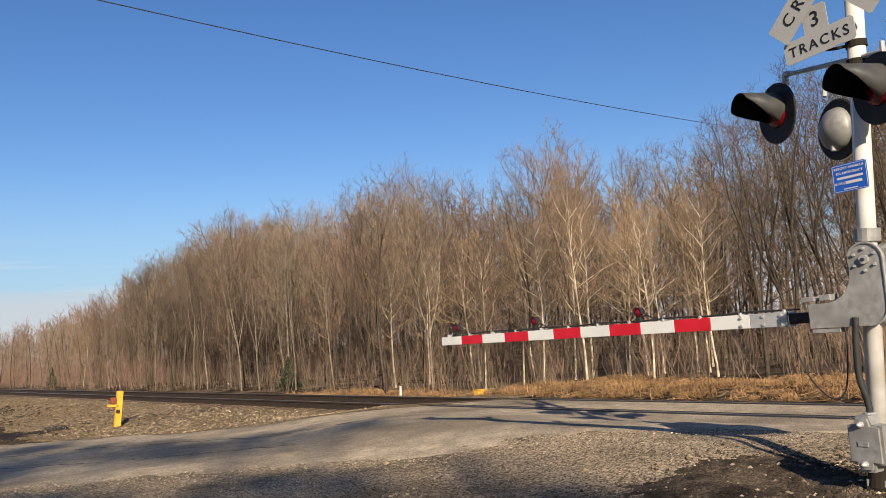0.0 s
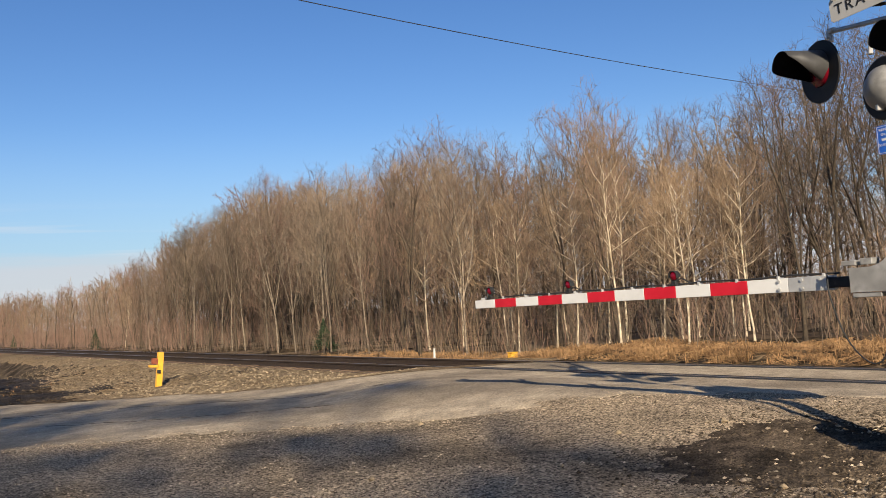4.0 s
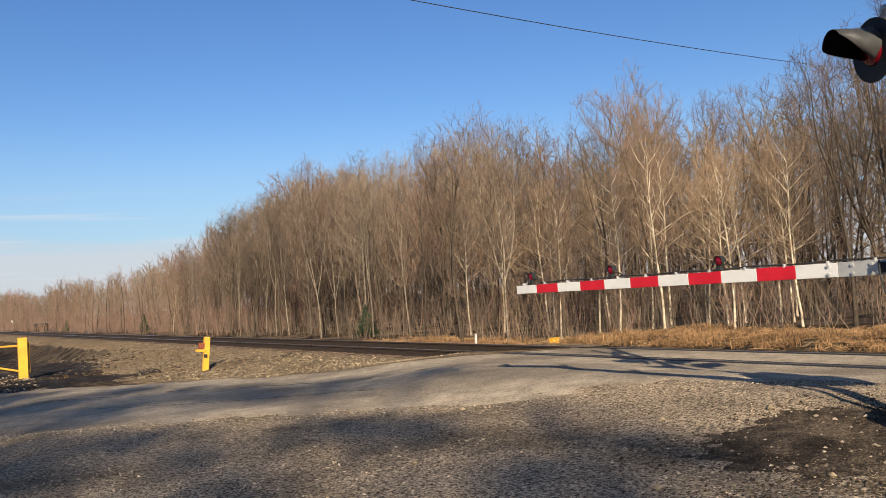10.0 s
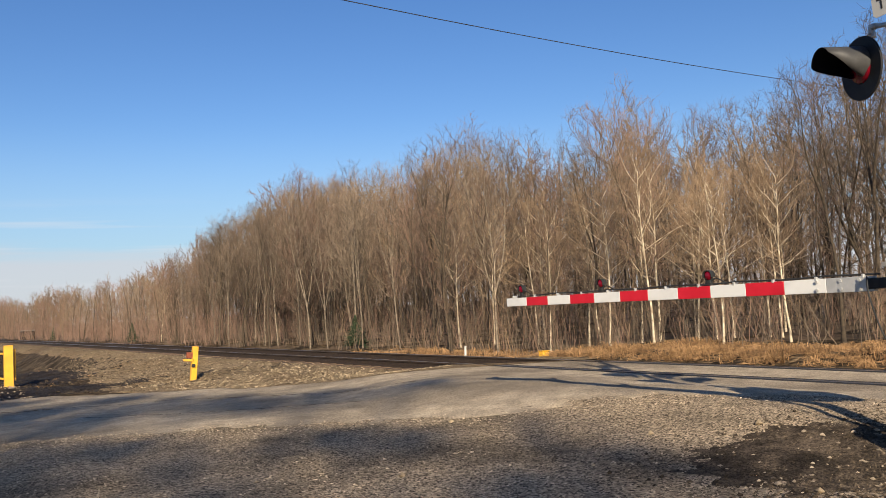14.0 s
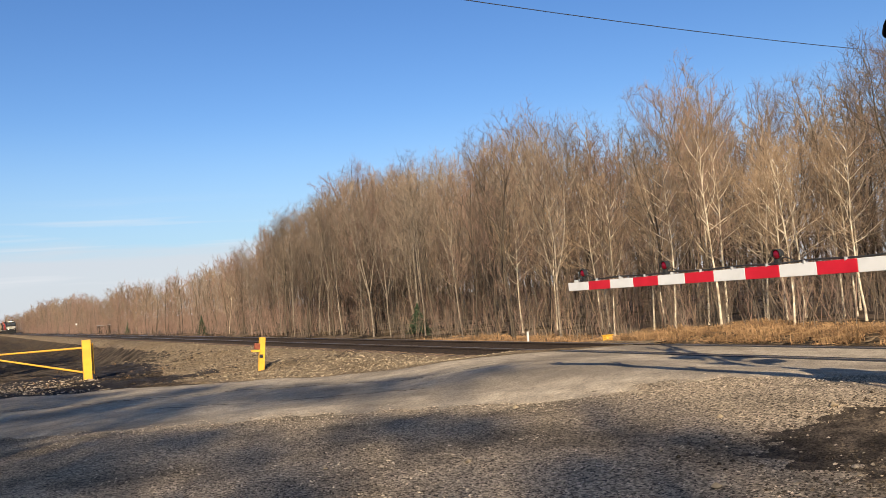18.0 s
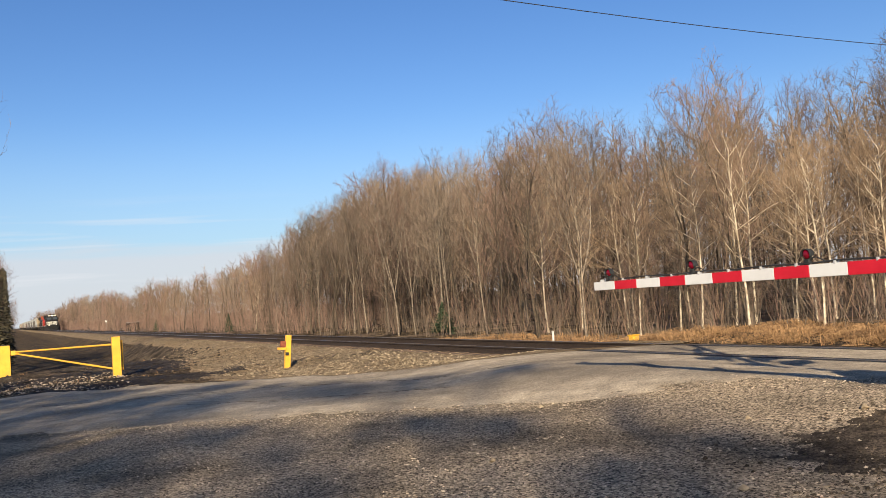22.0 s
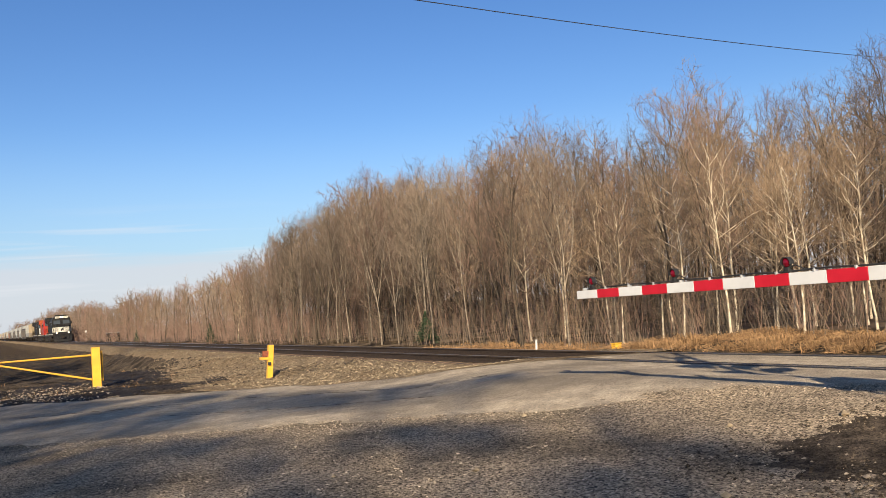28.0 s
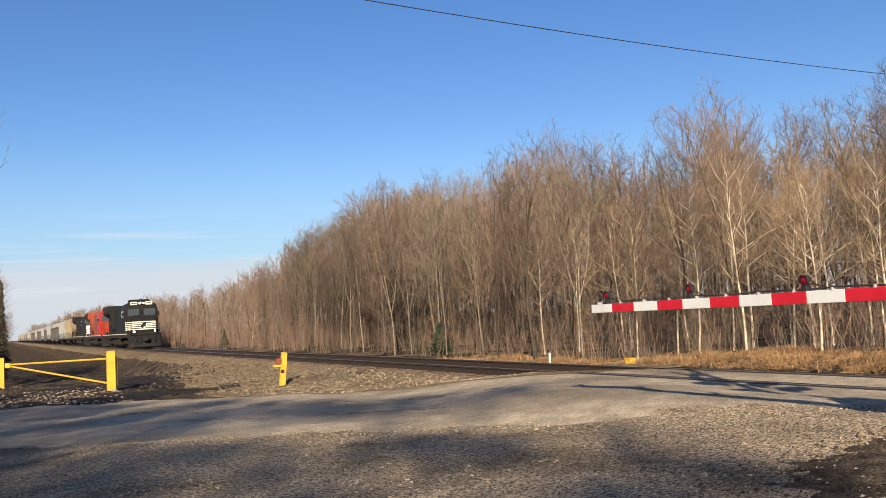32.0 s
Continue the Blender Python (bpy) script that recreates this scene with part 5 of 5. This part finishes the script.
    rad = part("radiator", Shape().prism([(-0.95, 1.42), (-0.95, 3.3), (-1.5, 3.7), (-1.55, 4.55), (1.55, 4.55), (1.5, 3.7), (0.95, 3.3), (0.95, 1.42)], 4.2, Matrix(((1, 0, 0, 0), (0, 0, 1, 16.0), (0, 1, 0, 0), (0, 0, 0, 1)))), body, ob, "flared radiator wings")
    for s in (-1, 1):
        for k in range(6):
            part("grille", Shape().box(s * 1.53 - 0.02, s * 1.53 + 0.02, 16.2 + k * 0.65, 16.75 + k * 0.65, 3.78, 4.46), "grime", rad)
    part("fuel_tank", Shape().box(-1.3, 1.3, 8.4, 13.6, 0.24, 1.04, 0.18), "grime", ob)
    part("battery_box", Shape().box(-1.45, -1.2, 5.6, 8.0, 0.9, 1.5, 0.03), "grime", ob)
    for y in (4.6, 17.4):
        wheel_truck(ob, y, 3, 1.85)
    # steps and rails
    for s in (-1, 1):
        for y in (1.05, 20.9):
            part("step_ladder", Shape().box(s * 1.45 - 0.05, s * 1.45 + 0.05, y - 0.35, y + 0.35, 0.25, 0.30).box(s * 1.45 - 0.05, s * 1.45 + 0.05, y - 0.35, y + 0.35, 0.6, 0.65).box(s * 1.45 - 0.05, s * 1.45 + 0.05, y - 0.35, y + 0.35, 0.98, 1.03), "grime", ob)
        part("handrail", Shape().tube([(s * 1.46, 5.3, 2.42), (s * 1.46, 21.2, 2.42)], 0.022, 6), "grime", ob)
        part("front_handrail", Shape().tube([(s * 1.42, 0.95, 0.6), (s * 1.42, 0.95, 2.3), (s * 1.42, 2.1, 2.5)], 0.022, 6), "grime", ob)
        for k in range(9):
            part("stanchion", Shape().tube([(s * 1.46, 5.3 + 1.98 * k, 1.4), (s * 1.46, 5.3 + 1.98 * k, 2.42)], 0.018, 5), "grime", ob)
    return ob


def hopper(name, label, paint, length, tall, covered, ribs):
    """A freight car with sloped ends, side ribs and two bogies."""
    ob = thing(name, label, "freight car", group="freight cars")
    part("underframe", Shape().box(-1.35, 1.35, 0.6, length - 0.6, 0.95, 1.2, 0.03), "grime", ob)
    m = Matrix(((0, 0, 1, -1.5), (1, 0, 0, 0), (0, 1, 0, 0), (0, 0, 0, 1)))
    e = length
    if covered:
        side = [(0.9, 2.2), (0.55, 2.9), (0.55, tall - 0.35), (e - 0.55, tall - 0.35), (e - 0.55, 2.9), (e - 0.9, 2.2), (e - 2.6, 1.25), (2.6, 1.25)]
        body = part("body", Shape().prism(side, 3.0, m), paint, ob)
        roof = part("roof", Shape().prism([(-1.5, tall - 0.35), (-1.15, tall - 0.08), (-0.5, tall), (0.5, tall), (1.15, tall - 0.08), (1.5, tall - 0.35)], e - 1.1, Matrix(((1, 0, 0, 0), (0, 0, 1, 0.55), (0, 1, 0, 0), (0, 0, 0, 1)))), paint, ob)
        for k in range(4):
            part("hatch", Shape().box(-0.35, 0.35, 1.4 + k * (e - 3.4) / 3.4, 3.2 + k * (e - 3.4) / 3.4, tall, tall + 0.14, 0.03), paint, roof)
        part("running_board", Shape().box(-0.8, -0.5, 0.4, e - 0.4, tall + 0.02, tall + 0.08).box(0.5, 0.8, 0.4, e - 0.4, tall + 0.02, tall + 0.08), "galvanised", roof)
    else:
        side = [(0.5, 1.3), (0.5, tall), (e - 0.5, tall), (e - 0.5, 1.3), (e - 2.2, 0.75), (2.2, 0.75)]
        body = part("body", Shape().prism(side, 3.0, m), paint, ob)
        part("top_chord", Shape().box(-1.58, -1.48, 0.45, e - 0.45, tall - 0.12, tall + 0.03).box(1.48, 1.58, 0.45, e - 0.45, tall - 0.12, tall + 0.03), paint, body)
        part("load", Shape().prism([(-1.4, tall - 0.1), (-0.6, tall + 0.28), (0.6, tall + 0.30), (1.4, tall - 0.1)], e - 1.6, Matrix(((1, 0, 0, 0), (0, 0, 1, 0.8), (0, 1, 0, 0), (0, 0, 0, 1)))), "grime", ob, "dark heaped load")
    for k in range(ribs):
        y = 1.1 + (e - 2.2) * k / (ribs - 1)
        part("rib", Shape().box(-1.58, -1.5, y - 0.06, y + 0.06, 1.35 if not covered else 2.2, tall - 0.3), paint, body)
    for k in range(3):
        y = e * (0.3 + 0.2 * k)
        part("outlet_gate", Shape().prism([(-0.6, 1.3), (0.6, 1.3), (0.3, 0.45), (-0.3, 0.45)], 1.0, Matrix(((1, 0, 0, 0), (0, 0, 1, y - 0.5), (0, 1, 0, 0), (0, 0, 0, 1)))), paint, body)
    for y in (0.45, e - 0.5):
        part("end_ladder", Shape().box(-1.52, -1.46, y, y + 0.05, 1.1, tall - 0.4).box(-1.1, -1.04, y, y + 0.05, 1.1, tall - 0.4), paint, ob)
    part("coupler", Shape().box(-0.14, 0.14, -0.25, 0.8, 0.75, 1.0, 0.03).box(-0.14, 0.14, e - 0.8, e + 0.25, 0.75, 1.0, 0.03), "grime", ob)
    for y in (2.0, e - 2.0):
        wheel_truck(ob, y, 2, 1.78)
    return ob


length_so_far = 0.0


def head_y(t):
    """Where the train's nose is: it comes on at about 18 m/s."""
    left = 32 - t
    return 78.8 + 18.3 * left - 0.07 * left * left


def couple(ob, length):
    """Puts a vehicle at the train's tail and keys its run along the track."""
    global length_so_far
    off = length_so_far
    rows = []
    for t in (0.0, 4.0, 8.0, 12.0, 16.0, 20.0, 24.0, 28.0, 32.0):
        y = head_y(t) + off
        rows.append((t, pose(track_x(y), y, 0, 0, 0, math.degrees(SKEW))))
    ob.matrix_basis = rows[0][1]
    MOVES.append((ob, rows))
    length_so_far += length


couple(locomotive("black locomotive with white nose stripes and lit headlights", "loco_black", "loco_black", "loco_black", True), 22.4)
couple(locomotive("orange and red locomotive streaked with dirt", "loco_orange", "loco_red", "loco_orange"), 22.4)
couple(locomotive("black locomotive with a pale cab front", "loco_black", "loco_black", "far_white"), 22.4)
car_types = {
    "tan": (hopper("covered_hopper", "tan covered hopper car with rounded sides", "tan_car", 15.5, 4.6, True, 9), 15.9),
    "grey": (hopper("covered_hopper", "weathered grey covered hopper car", "grey_car", 17.5, 4.65, True, 12), 17.9),
    "dark": (hopper("open_hopper", "dark open hopper car with ribbed sides", "dark_car", 14.5, 3.6, False, 11), 14.9),
    "brown": (hopper("open_hopper", "rusty brown open hopper car with ribbed sides", "brown_car", 14.5, 3.7, False, 11), 14.9),
}
used = set()
for kind in "tan grey dark dark grey dark grey dark dark grey dark dark brown grey grey tan dark grey dark tan grey brown grey dark tan grey grey dark".split():
    ob, length = car_types[kind]
    if kind in used:
        ob = copy_thing(ob, Matrix())
    used.add(kind)
    couple(ob, length)

# ---- far signals along the line ----
far_post = thing("relay_cabinet", "small grey relay cabinet beside the track far off", "cabinet", pose(14.6, 118, ground_z(14.6, 118)))
part("body", Shape().box(-0.8, 0.8, -0.5, 0.5, -0.1, 1.15, 0.04), "grime", far_post)
part("roof", Shape().box(-0.88, 0.88, -0.58, 0.58, 1.15, 1.23, 0.03), "galvanised", far_post)
sign = thing("whistle_post", "small white trackside sign on a post", "sign", pose(14.3, 150, ground_z(14.3, 150)))
part("post", Shape().tube([(0, 0, -0.2), (0, 0, 1.7)], 0.04, 8), "galvanised", sign)
part("plate", Shape().prism(rounded(0.32, 0.38, 0.08), 0.03, facing(0, -0.06, 1.65, -90)), "far_white", sign)


# ---- trees left of the line and behind the camera, whose shade falls over the road ----
rnd = random.Random(21)
for x, y, tall, kind in ((-2.9, 46, 17.5, "maple_tree"), (-6.0, 55, 14.0, "ash_tree"), (-3.2, 60, 10.0, "cherry_tree"), (-3.6, 66, 10.5, "maple_tree"), (-2.9, 74, 10.0, "cherry_tree"), (-2.2, 88, 9.5, "maple_tree"), (-2.4, 104, 9.0, "cherry_tree"),
                         (-1.6, 128, 8.5, "maple_tree"), (-0.8, 165, 9.0, "cherry_tree"), (-0.4, 210, 9.0, "maple_tree"), (0.0, 270, 9.0, "maple_tree")):
    plant(kind, x, y, tall, rnd, "trees left of the line")
# the last six stand out of view, added to shade the ground behind the gate
for x, y, tall in ((-0.3, 56, 6.6), (-0.45, 60, 7.0), (-0.6, 63, 7.2), (-0.7, 54, 6.8), (-0.5, 67, 7.2), (-1.4, 70, 6.2), (-1.2, 80, 5.6), (-5.5, 33, 8.5), (-7.5, 37, 9.5), (-4.6, 42, 7.5), (-9.5, 30, 9.0), (-6.5, 46, 9.5), (-3.4, 50, 7.0)):
    spruce(x, y, tall, int(y), "cedar", 0.12, "cedar", "dense dark brown cedar beside the line", "cedars left of the line")
for x, y, tall in ((-1.6, 56, 7.9), (-1.9, 57, 8.6), (-1.5, 60, 8.6), (-1.4, 67, 9.0), (-1.9, 59, 8.8), (-1.5, 63, 8.4), (-1.4, 64, 9.2), (-1.3, 70, 9.0), (-1.7, 61, 8.7), (-1.6, 73, 9.2), (-1.5, 78, 9.4), (-2.3, 57, 8.4), (-2.0, 55, 7.4), (-2.1, 58, 7.8), (-1.9, 62, 8.0), (-2.0, 65, 8.4), (-1.9, 69, 8.2), (-1.9, 75, 8.6)):
    plant("cherry_tree", x, y, tall, rnd, "trees left of the line")


# a tall tree line far behind the road's bend
def behind(along, back_off):
    return 2 - 0.515 * back_off + 0.857 * along, 8 - 0.857 * back_off - 0.515 * along


def shade_tree(along, reach, back_off):
    x, y = behind(along, back_off)
    plant("shade_tree", x, y, (back_off + reach) * 0.425, rnd, "trees behind the road", "tall leafless tree standing far behind the road")


for k in range(22):
    along = -33 + 1.1 * k + rnd.uniform(-0.6, 0.6)
    shade_tree(along, rnd.uniform(11, 19), 46 + rnd.uniform(-4, 4))
for k in range(15):
    along = -11 + 0.6 * k + rnd.uniform(-0.5, 0.5)
    shade_tree(along, rnd.uniform(9.0, 15) - 0.9 * max(0, along + 8), 48 + rnd.uniform(-5, 5))
for along, reach in ((-1.6, 4.0), (-0.6, 2.4), (4.0, 1.4)):
    shade_tree(along, reach, 48 + rnd.uniform(-4, 4))
for along, reach in ((3.7, 2.4), (4.1, 1.6), (4.5, 0.6), (5.2, -0.4), (6.4, -1.5), (8.0, -2.5)):
    shade_tree(along, reach, 48 + rnd.uniform(-3, 3))


def pine(along, reach, seed, thick=1.0, deep=5.6):
    """An unseen tall pine, added to cast shade, with an open, rounded crown of needle clumps."""
    r = random.Random(seed)
    back_off = 48 + r.uniform(-3, 4)
    x, y = behind(along, back_off)
    tall = (back_off + reach) * 0.425
    ob = thing("pine", "unseen tall dark pine with an open crown, added to shade the road", "conifer", pose(x, y, ground_z(x, y)), "trees behind the road")
    part("trunk", Shape().tube([(0, 0, -0.1), (0.1, 0, tall * 0.5), (0.05, 0, tall - 0.6)], [0.2, 0.15, 0.04], 7), "dark_bark", ob)
    s, boughs = Shape(), Shape()
    for k in range(int(76 * thick)):
        drop = 0.25 + deep * r.random() ** 1.1
        a, out = r.uniform(0, 6.283), min(2.9, 0.5 + drop * 0.75) * math.sqrt(r.random())
        c = Vector((math.cos(a) * out, math.sin(a) * out, tall - drop))
        boughs.tube([(0.05, 0, c.z - 0.5), c], [0.03, 0.012], 3, False)
        size = r.uniform(0.45, 0.95)
        for j in range(25):
            p = c + Vector((r.gauss(0, 0.5), r.gauss(0, 0.5), r.gauss(0, 0.22))) * size
            e = Vector((r.gauss(0, 1), r.gauss(0, 1), r.gauss(0.4, 0.5))).normalized()
            n1 = e.orthogonal().normalized() * 0.07
            n2 = e.cross(n1)
            s.add([p + n1, p - n1 * 0.5 + n2 * 0.87, p - n1 * 0.5 - n2 * 0.87, p + e * 0.34], [(0, 1, 3), (1, 2, 3), (2, 0, 3)])
    part("crown", s, "needle", ob)
    part("boughs", boughs, "dark_bark", ob)


# unseen pines, added to deepen the shade on the road and verge
for k, (along, reach, thick) in enumerate(((-31, 20, 1), (-27, 20, 0.9), (-23, 18, 0.9), (-19, 17, 0.8), (-16, 16, 0.8), (-13.5, 18, 0.8), (-11, 16, 0.8), (-8.8, 15.5, 0.8), (-6.8, 13, 0.6), (-4.9, 10.5, 0.55), (-3.1, 7.0, 0.5), (-1.4, 3.6, 0.38), (0.1, 2.2, 0.2), (3.9, 1.8, 0.2))):
    pine(along, reach, 700 + k, thick)
# tall slender unseen ones, added so their small tops shade the road's far side
for k, (along, reach, thick, deep) in enumerate(((-4.4, 12.0, 0.15, 1.5), (-2.4, 9.8, 0.14, 1.3), (-0.7, 9.0, 0.12, 1.2), (0.9, 8.4, 0.1, 1.0), (2.3, 7.4, 0.07, 0.8), (1.9, 2.5, 0.1, 0.5))):
    pine(along, reach, 760 + k, thick, deep)


# ---- dry grass on the bank ----
def grass(name, label, seed, tufts, xr, yr, tall, blades=16):
    r = random.Random(seed)
    s = Shape()
    for k in range(tufts):
        x, y = r.uniform(*xr), yr[0] + (yr[1] - yr[0]) * r.random()
        z = ground_z(x, y)
        big = r.uniform(0.45, 1.25) * (0.45 + 1.1 * max(0, wave(x, y, 0.8, 9) + 0.45))
        lean_x, lean_y = r.gauss(-0.25, 0.3), r.gauss(0.6, 0.6)
        for b in range(blades):
            a = r.uniform(0, 6.283)
            h = tall * big * r.uniform(0.2, 1.15) ** 1.3
            out = tall * big * r.uniform(0.3, 1.25)
            dx, dy = math.cos(a) + lean_x, math.sin(a) + lean_y
            p = Vector((x + r.gauss(0, 0.05), y + r.gauss(0, 0.05), z - 0.02))
            mid = p + Vector((dx * out * 0.35, dy * out * 0.35, h * 0.8))
            tip = p + Vector((dx * out, dy * out, h * r.uniform(0.15, 0.75)))
            w = Vector((-dy, dx, 0)).normalized() * r.uniform(0.004, 0.008)
            up = Vector((0, 0, 0.006))
            s.add([p + w, p - w, mid + w * 0.8, mid - w * 0.8, tip, mid + up], [(0, 1, 3, 5), (1, 0, 2, 5), (2, 4, 5), (4, 3, 5), (3, 4, 2)])
    return tagged(part(name, s, "straw"), label, "grass", kind="stuff")


grass("dry_grass", "matted straw-coloured dry grass on the bank", 7, 1500, (12.95, 15.4), (3.2, 14.6), 0.17, 18)
grass("thin_grass", "thin straw-coloured grass beside the track", 8, 800, (13.6, 15.8), (14.6, 26), 0.14, 12)


grass("weeds", "thin brown dead weeds on the dirt beside the gate", 9, 260, (-3.5, 6.4), (27, 60), 0.11, 8)


# ---- loose stones ----
def stones_on(name, label, seed, count, place, lo, hi, mat, lift=0.012):
    r = random.Random(seed)
    s = Shape()
    made = 0
    while made < count:
        x, y = place(r)
        size = lo + (hi - lo) * r.random() ** 3
        s.stone((x, y, ground_z(x, y) + lift + size * 0.12), size, r)
        made += 1
    return tagged(part(name, s, mat), label, "stones", kind="stuff")


def on_apron(r):
    while True:
        d = 3.2 + 9.5 * r.random() ** 1.3
        a = radians(r.uniform(2, 72))
        x, y = d * math.sin(a), d * math.cos(a)
        edge = 14.4 - 0.62 * x if x < 7.2 else 9.9 - (x - 7.2) * 1.6
        if y < edge + 0.5 and x < 9.6:
            return x, y


def on_ballast(r):
    while True:
        y = 15.2 + 35 * r.random() ** 1.6
        x = r.uniform(5.0, 10.8)
        edge = max(8.4 + (15.9 - y) * 0.54, 9.7 + (15.0 - y) * 1.5) if y < 22 else 5.2
        if x > edge + 0.2:
            return x, y


def on_dirt(r):
    while True:
        x, y = r.uniform(-3.5, 8.2), 23 + 30 * r.random() ** 1.3
        if y > 26.1 - 0.5 * x:
            return x, y


def before_gate(r):
    while True:
        x, y = r.uniform(-3.5, 3.2), 23 + 9 * r.random() ** 1.3
        if y > 26.1 - 0.5 * x:
            return x, y


def by_road(r):
    edge = spline(ROAD_NEAR[2:12], 60)
    i = r.randrange(4, 56)
    p = edge[i].lerp(edge[i + 1], r.random())
    off = r.gauss(-0.1, 0.4)
    return p.x + off * 0.5, p.y + off * 0.87


def by_mast(r):
    while True:
        x, y = r.gauss(6.1, 0.65), r.gauss(3.1, 0.75)
        if x < 8 and x * x + y * y > 16 and r.random() < 0.85 + wave(x, y, 1.7, 6):
            return x, y


stones_on("edge_gravel", "fine grey gravel strewn over the road's ragged edge", 35, 8000, by_road, 0.004, 0.02, "stone", 0.016)
stones_on("soil_clods", "dark damp soil and clods round the signal mast", 36, 6500, by_mast, 0.006, 0.034, "soil", 0.010)
stones_on("mast_stones", "angular stones lying in the damp soil near the mast", 38, 420, by_mast, 0.008, 0.036, "stone", 0.012)
stones_on("gravel_stones", "loose grey gravel on the verge", 31, 36000, on_apron, 0.005, 0.019, "stone", 0.006)
stones_on("ballast_stones", "pale crushed ballast stones", 32, 11500, on_ballast, 0.015, 0.055, "pale_stone", 0.02)
stones_on("dirt_stones", "pale stones strewn before the pipe gate", 33, 2600, before_gate, 0.012, 0.06, "stone")
stones_on("dirt_clods", "dark clods and small stones in the dirt", 34, 5200, on_dirt, 0.012, 0.07, "soil")
rnd = random.Random(3)
for x, y, size in ((5.6, 8.1, 0.055), (4.3, 3.9, 0.05), (6.1, 5.4, 0.045), (3.6, 6.0, 0.04), (5.9, 2.7, 0.06), (6.7, 4.6, 0.05), (4.9, 5.0, 0.035), (5.3, 3.2, 0.05), (2.6, 6.8, 0.03), (6.9, 3.6, 0.04)):
    s = Shape().stone((0, 0, 0), size, rnd)
    tagged(part("loose_stone", s, "pale_stone", at=pose(x, y, ground_z(x, y) + 0.02)), "pale loose stone lying on the gravel", "stone", group="loose stones")


def ground_patch(name, label, category, mat, x0, y0, rx, ry, seed, step=0.05, over=0.012, rough=1.0):
    """A thin spread of another soil whose ragged outline sinks into the ground round it."""
    s = Shape()
    nx, ny = int(2.6 * rx / step), int(2.6 * ry / step)
    for j in range(ny + 1):
        for i in range(nx + 1):
            x, y = x0 + (i / nx - 0.5) * 2.6 * rx, y0 + (j / ny - 0.5) * 2.6 * ry
            m = 0.62 - ((x - x0) / rx) ** 2 - ((y - y0) / ry) ** 2 + rough * (0.55 * wave(x, y, 1.0 / max(rx, 0.6), seed) + 0.4 * wave(x, y, 3.5, seed) + 0.3 * wave(x, y, 9, seed))
            s.v.append((x, y, ground_z(x, y) + over + max(-0.02, min(0.010, 0.018 * m))))
    w = nx + 1
    s.f = [(j * w + i, j * w + i + 1, (j + 1) * w + i + 1, (j + 1) * w + i) for j in range(ny) for i in range(nx)]
    return tagged(part(name, s, mat, smooth=True), label, category, kind="structure")


# dead twigs and clods strewn beside the latch post
rnd = random.Random(77)
for x, y, n in ((8.3, 23.7, 12), (9.3, 22.3, 8)):
    s = Shape()
    for k in range(n):
        a, l = rnd.uniform(0, 6.283), rnd.uniform(0.15, 0.5)
        p = Vector((rnd.gauss(0, 0.22), rnd.gauss(0, 0.22), 0.03 + rnd.random() * 0.06))
        d = Vector((math.cos(a), math.sin(a), rnd.uniform(-0.1, 0.35))) * l
        s.tube([p, p + d * 0.5 + Vector((0, 0, 0.03)), p + d], [0.02, 0.014, 0.005], 5)
    tagged(part("dead_branches", s, "dark_bark", at=pose(x, y, ground_z(x, y))), "small heap of brown dead branches on the ballast", "branches", kind="stuff")
ground_patch("damp_soil", "dark damp soil among the gravel near the mast", "soil", "soil", 6.05, 3.75, 1.15, 1.0, 3)
# ragged patches coloured darker than the earth round them
ground_patch("muddy_ruts", "very dark soil along the road's edge", "soil", "dark_earth", 4.4, 26.2, 3.4, 1.25, 6, 0.12, 0.018)
ground_patch("muddy_ruts", "very dark soil behind the pipe gate", "soil", "dark_earth", 1.2, 31.5, 3.0, 2.6, 7, 0.14, 0.012)
ground_patch("muddy_ruts", "very dark soil along the railway bank", "soil", "dark_earth", 4.8, 35.5, 1.4, 5.0, 8, 0.16, 0.022)

ground_patch("muddy_ruts", "dark bare soil on the slope beside the line", "soil", "soil", 3.4, 50, 4.6, 13, 9, 0.3, 0.03)


def motions():
    for ob, rows in MOVES:
        walk(ob, rows)


motions()
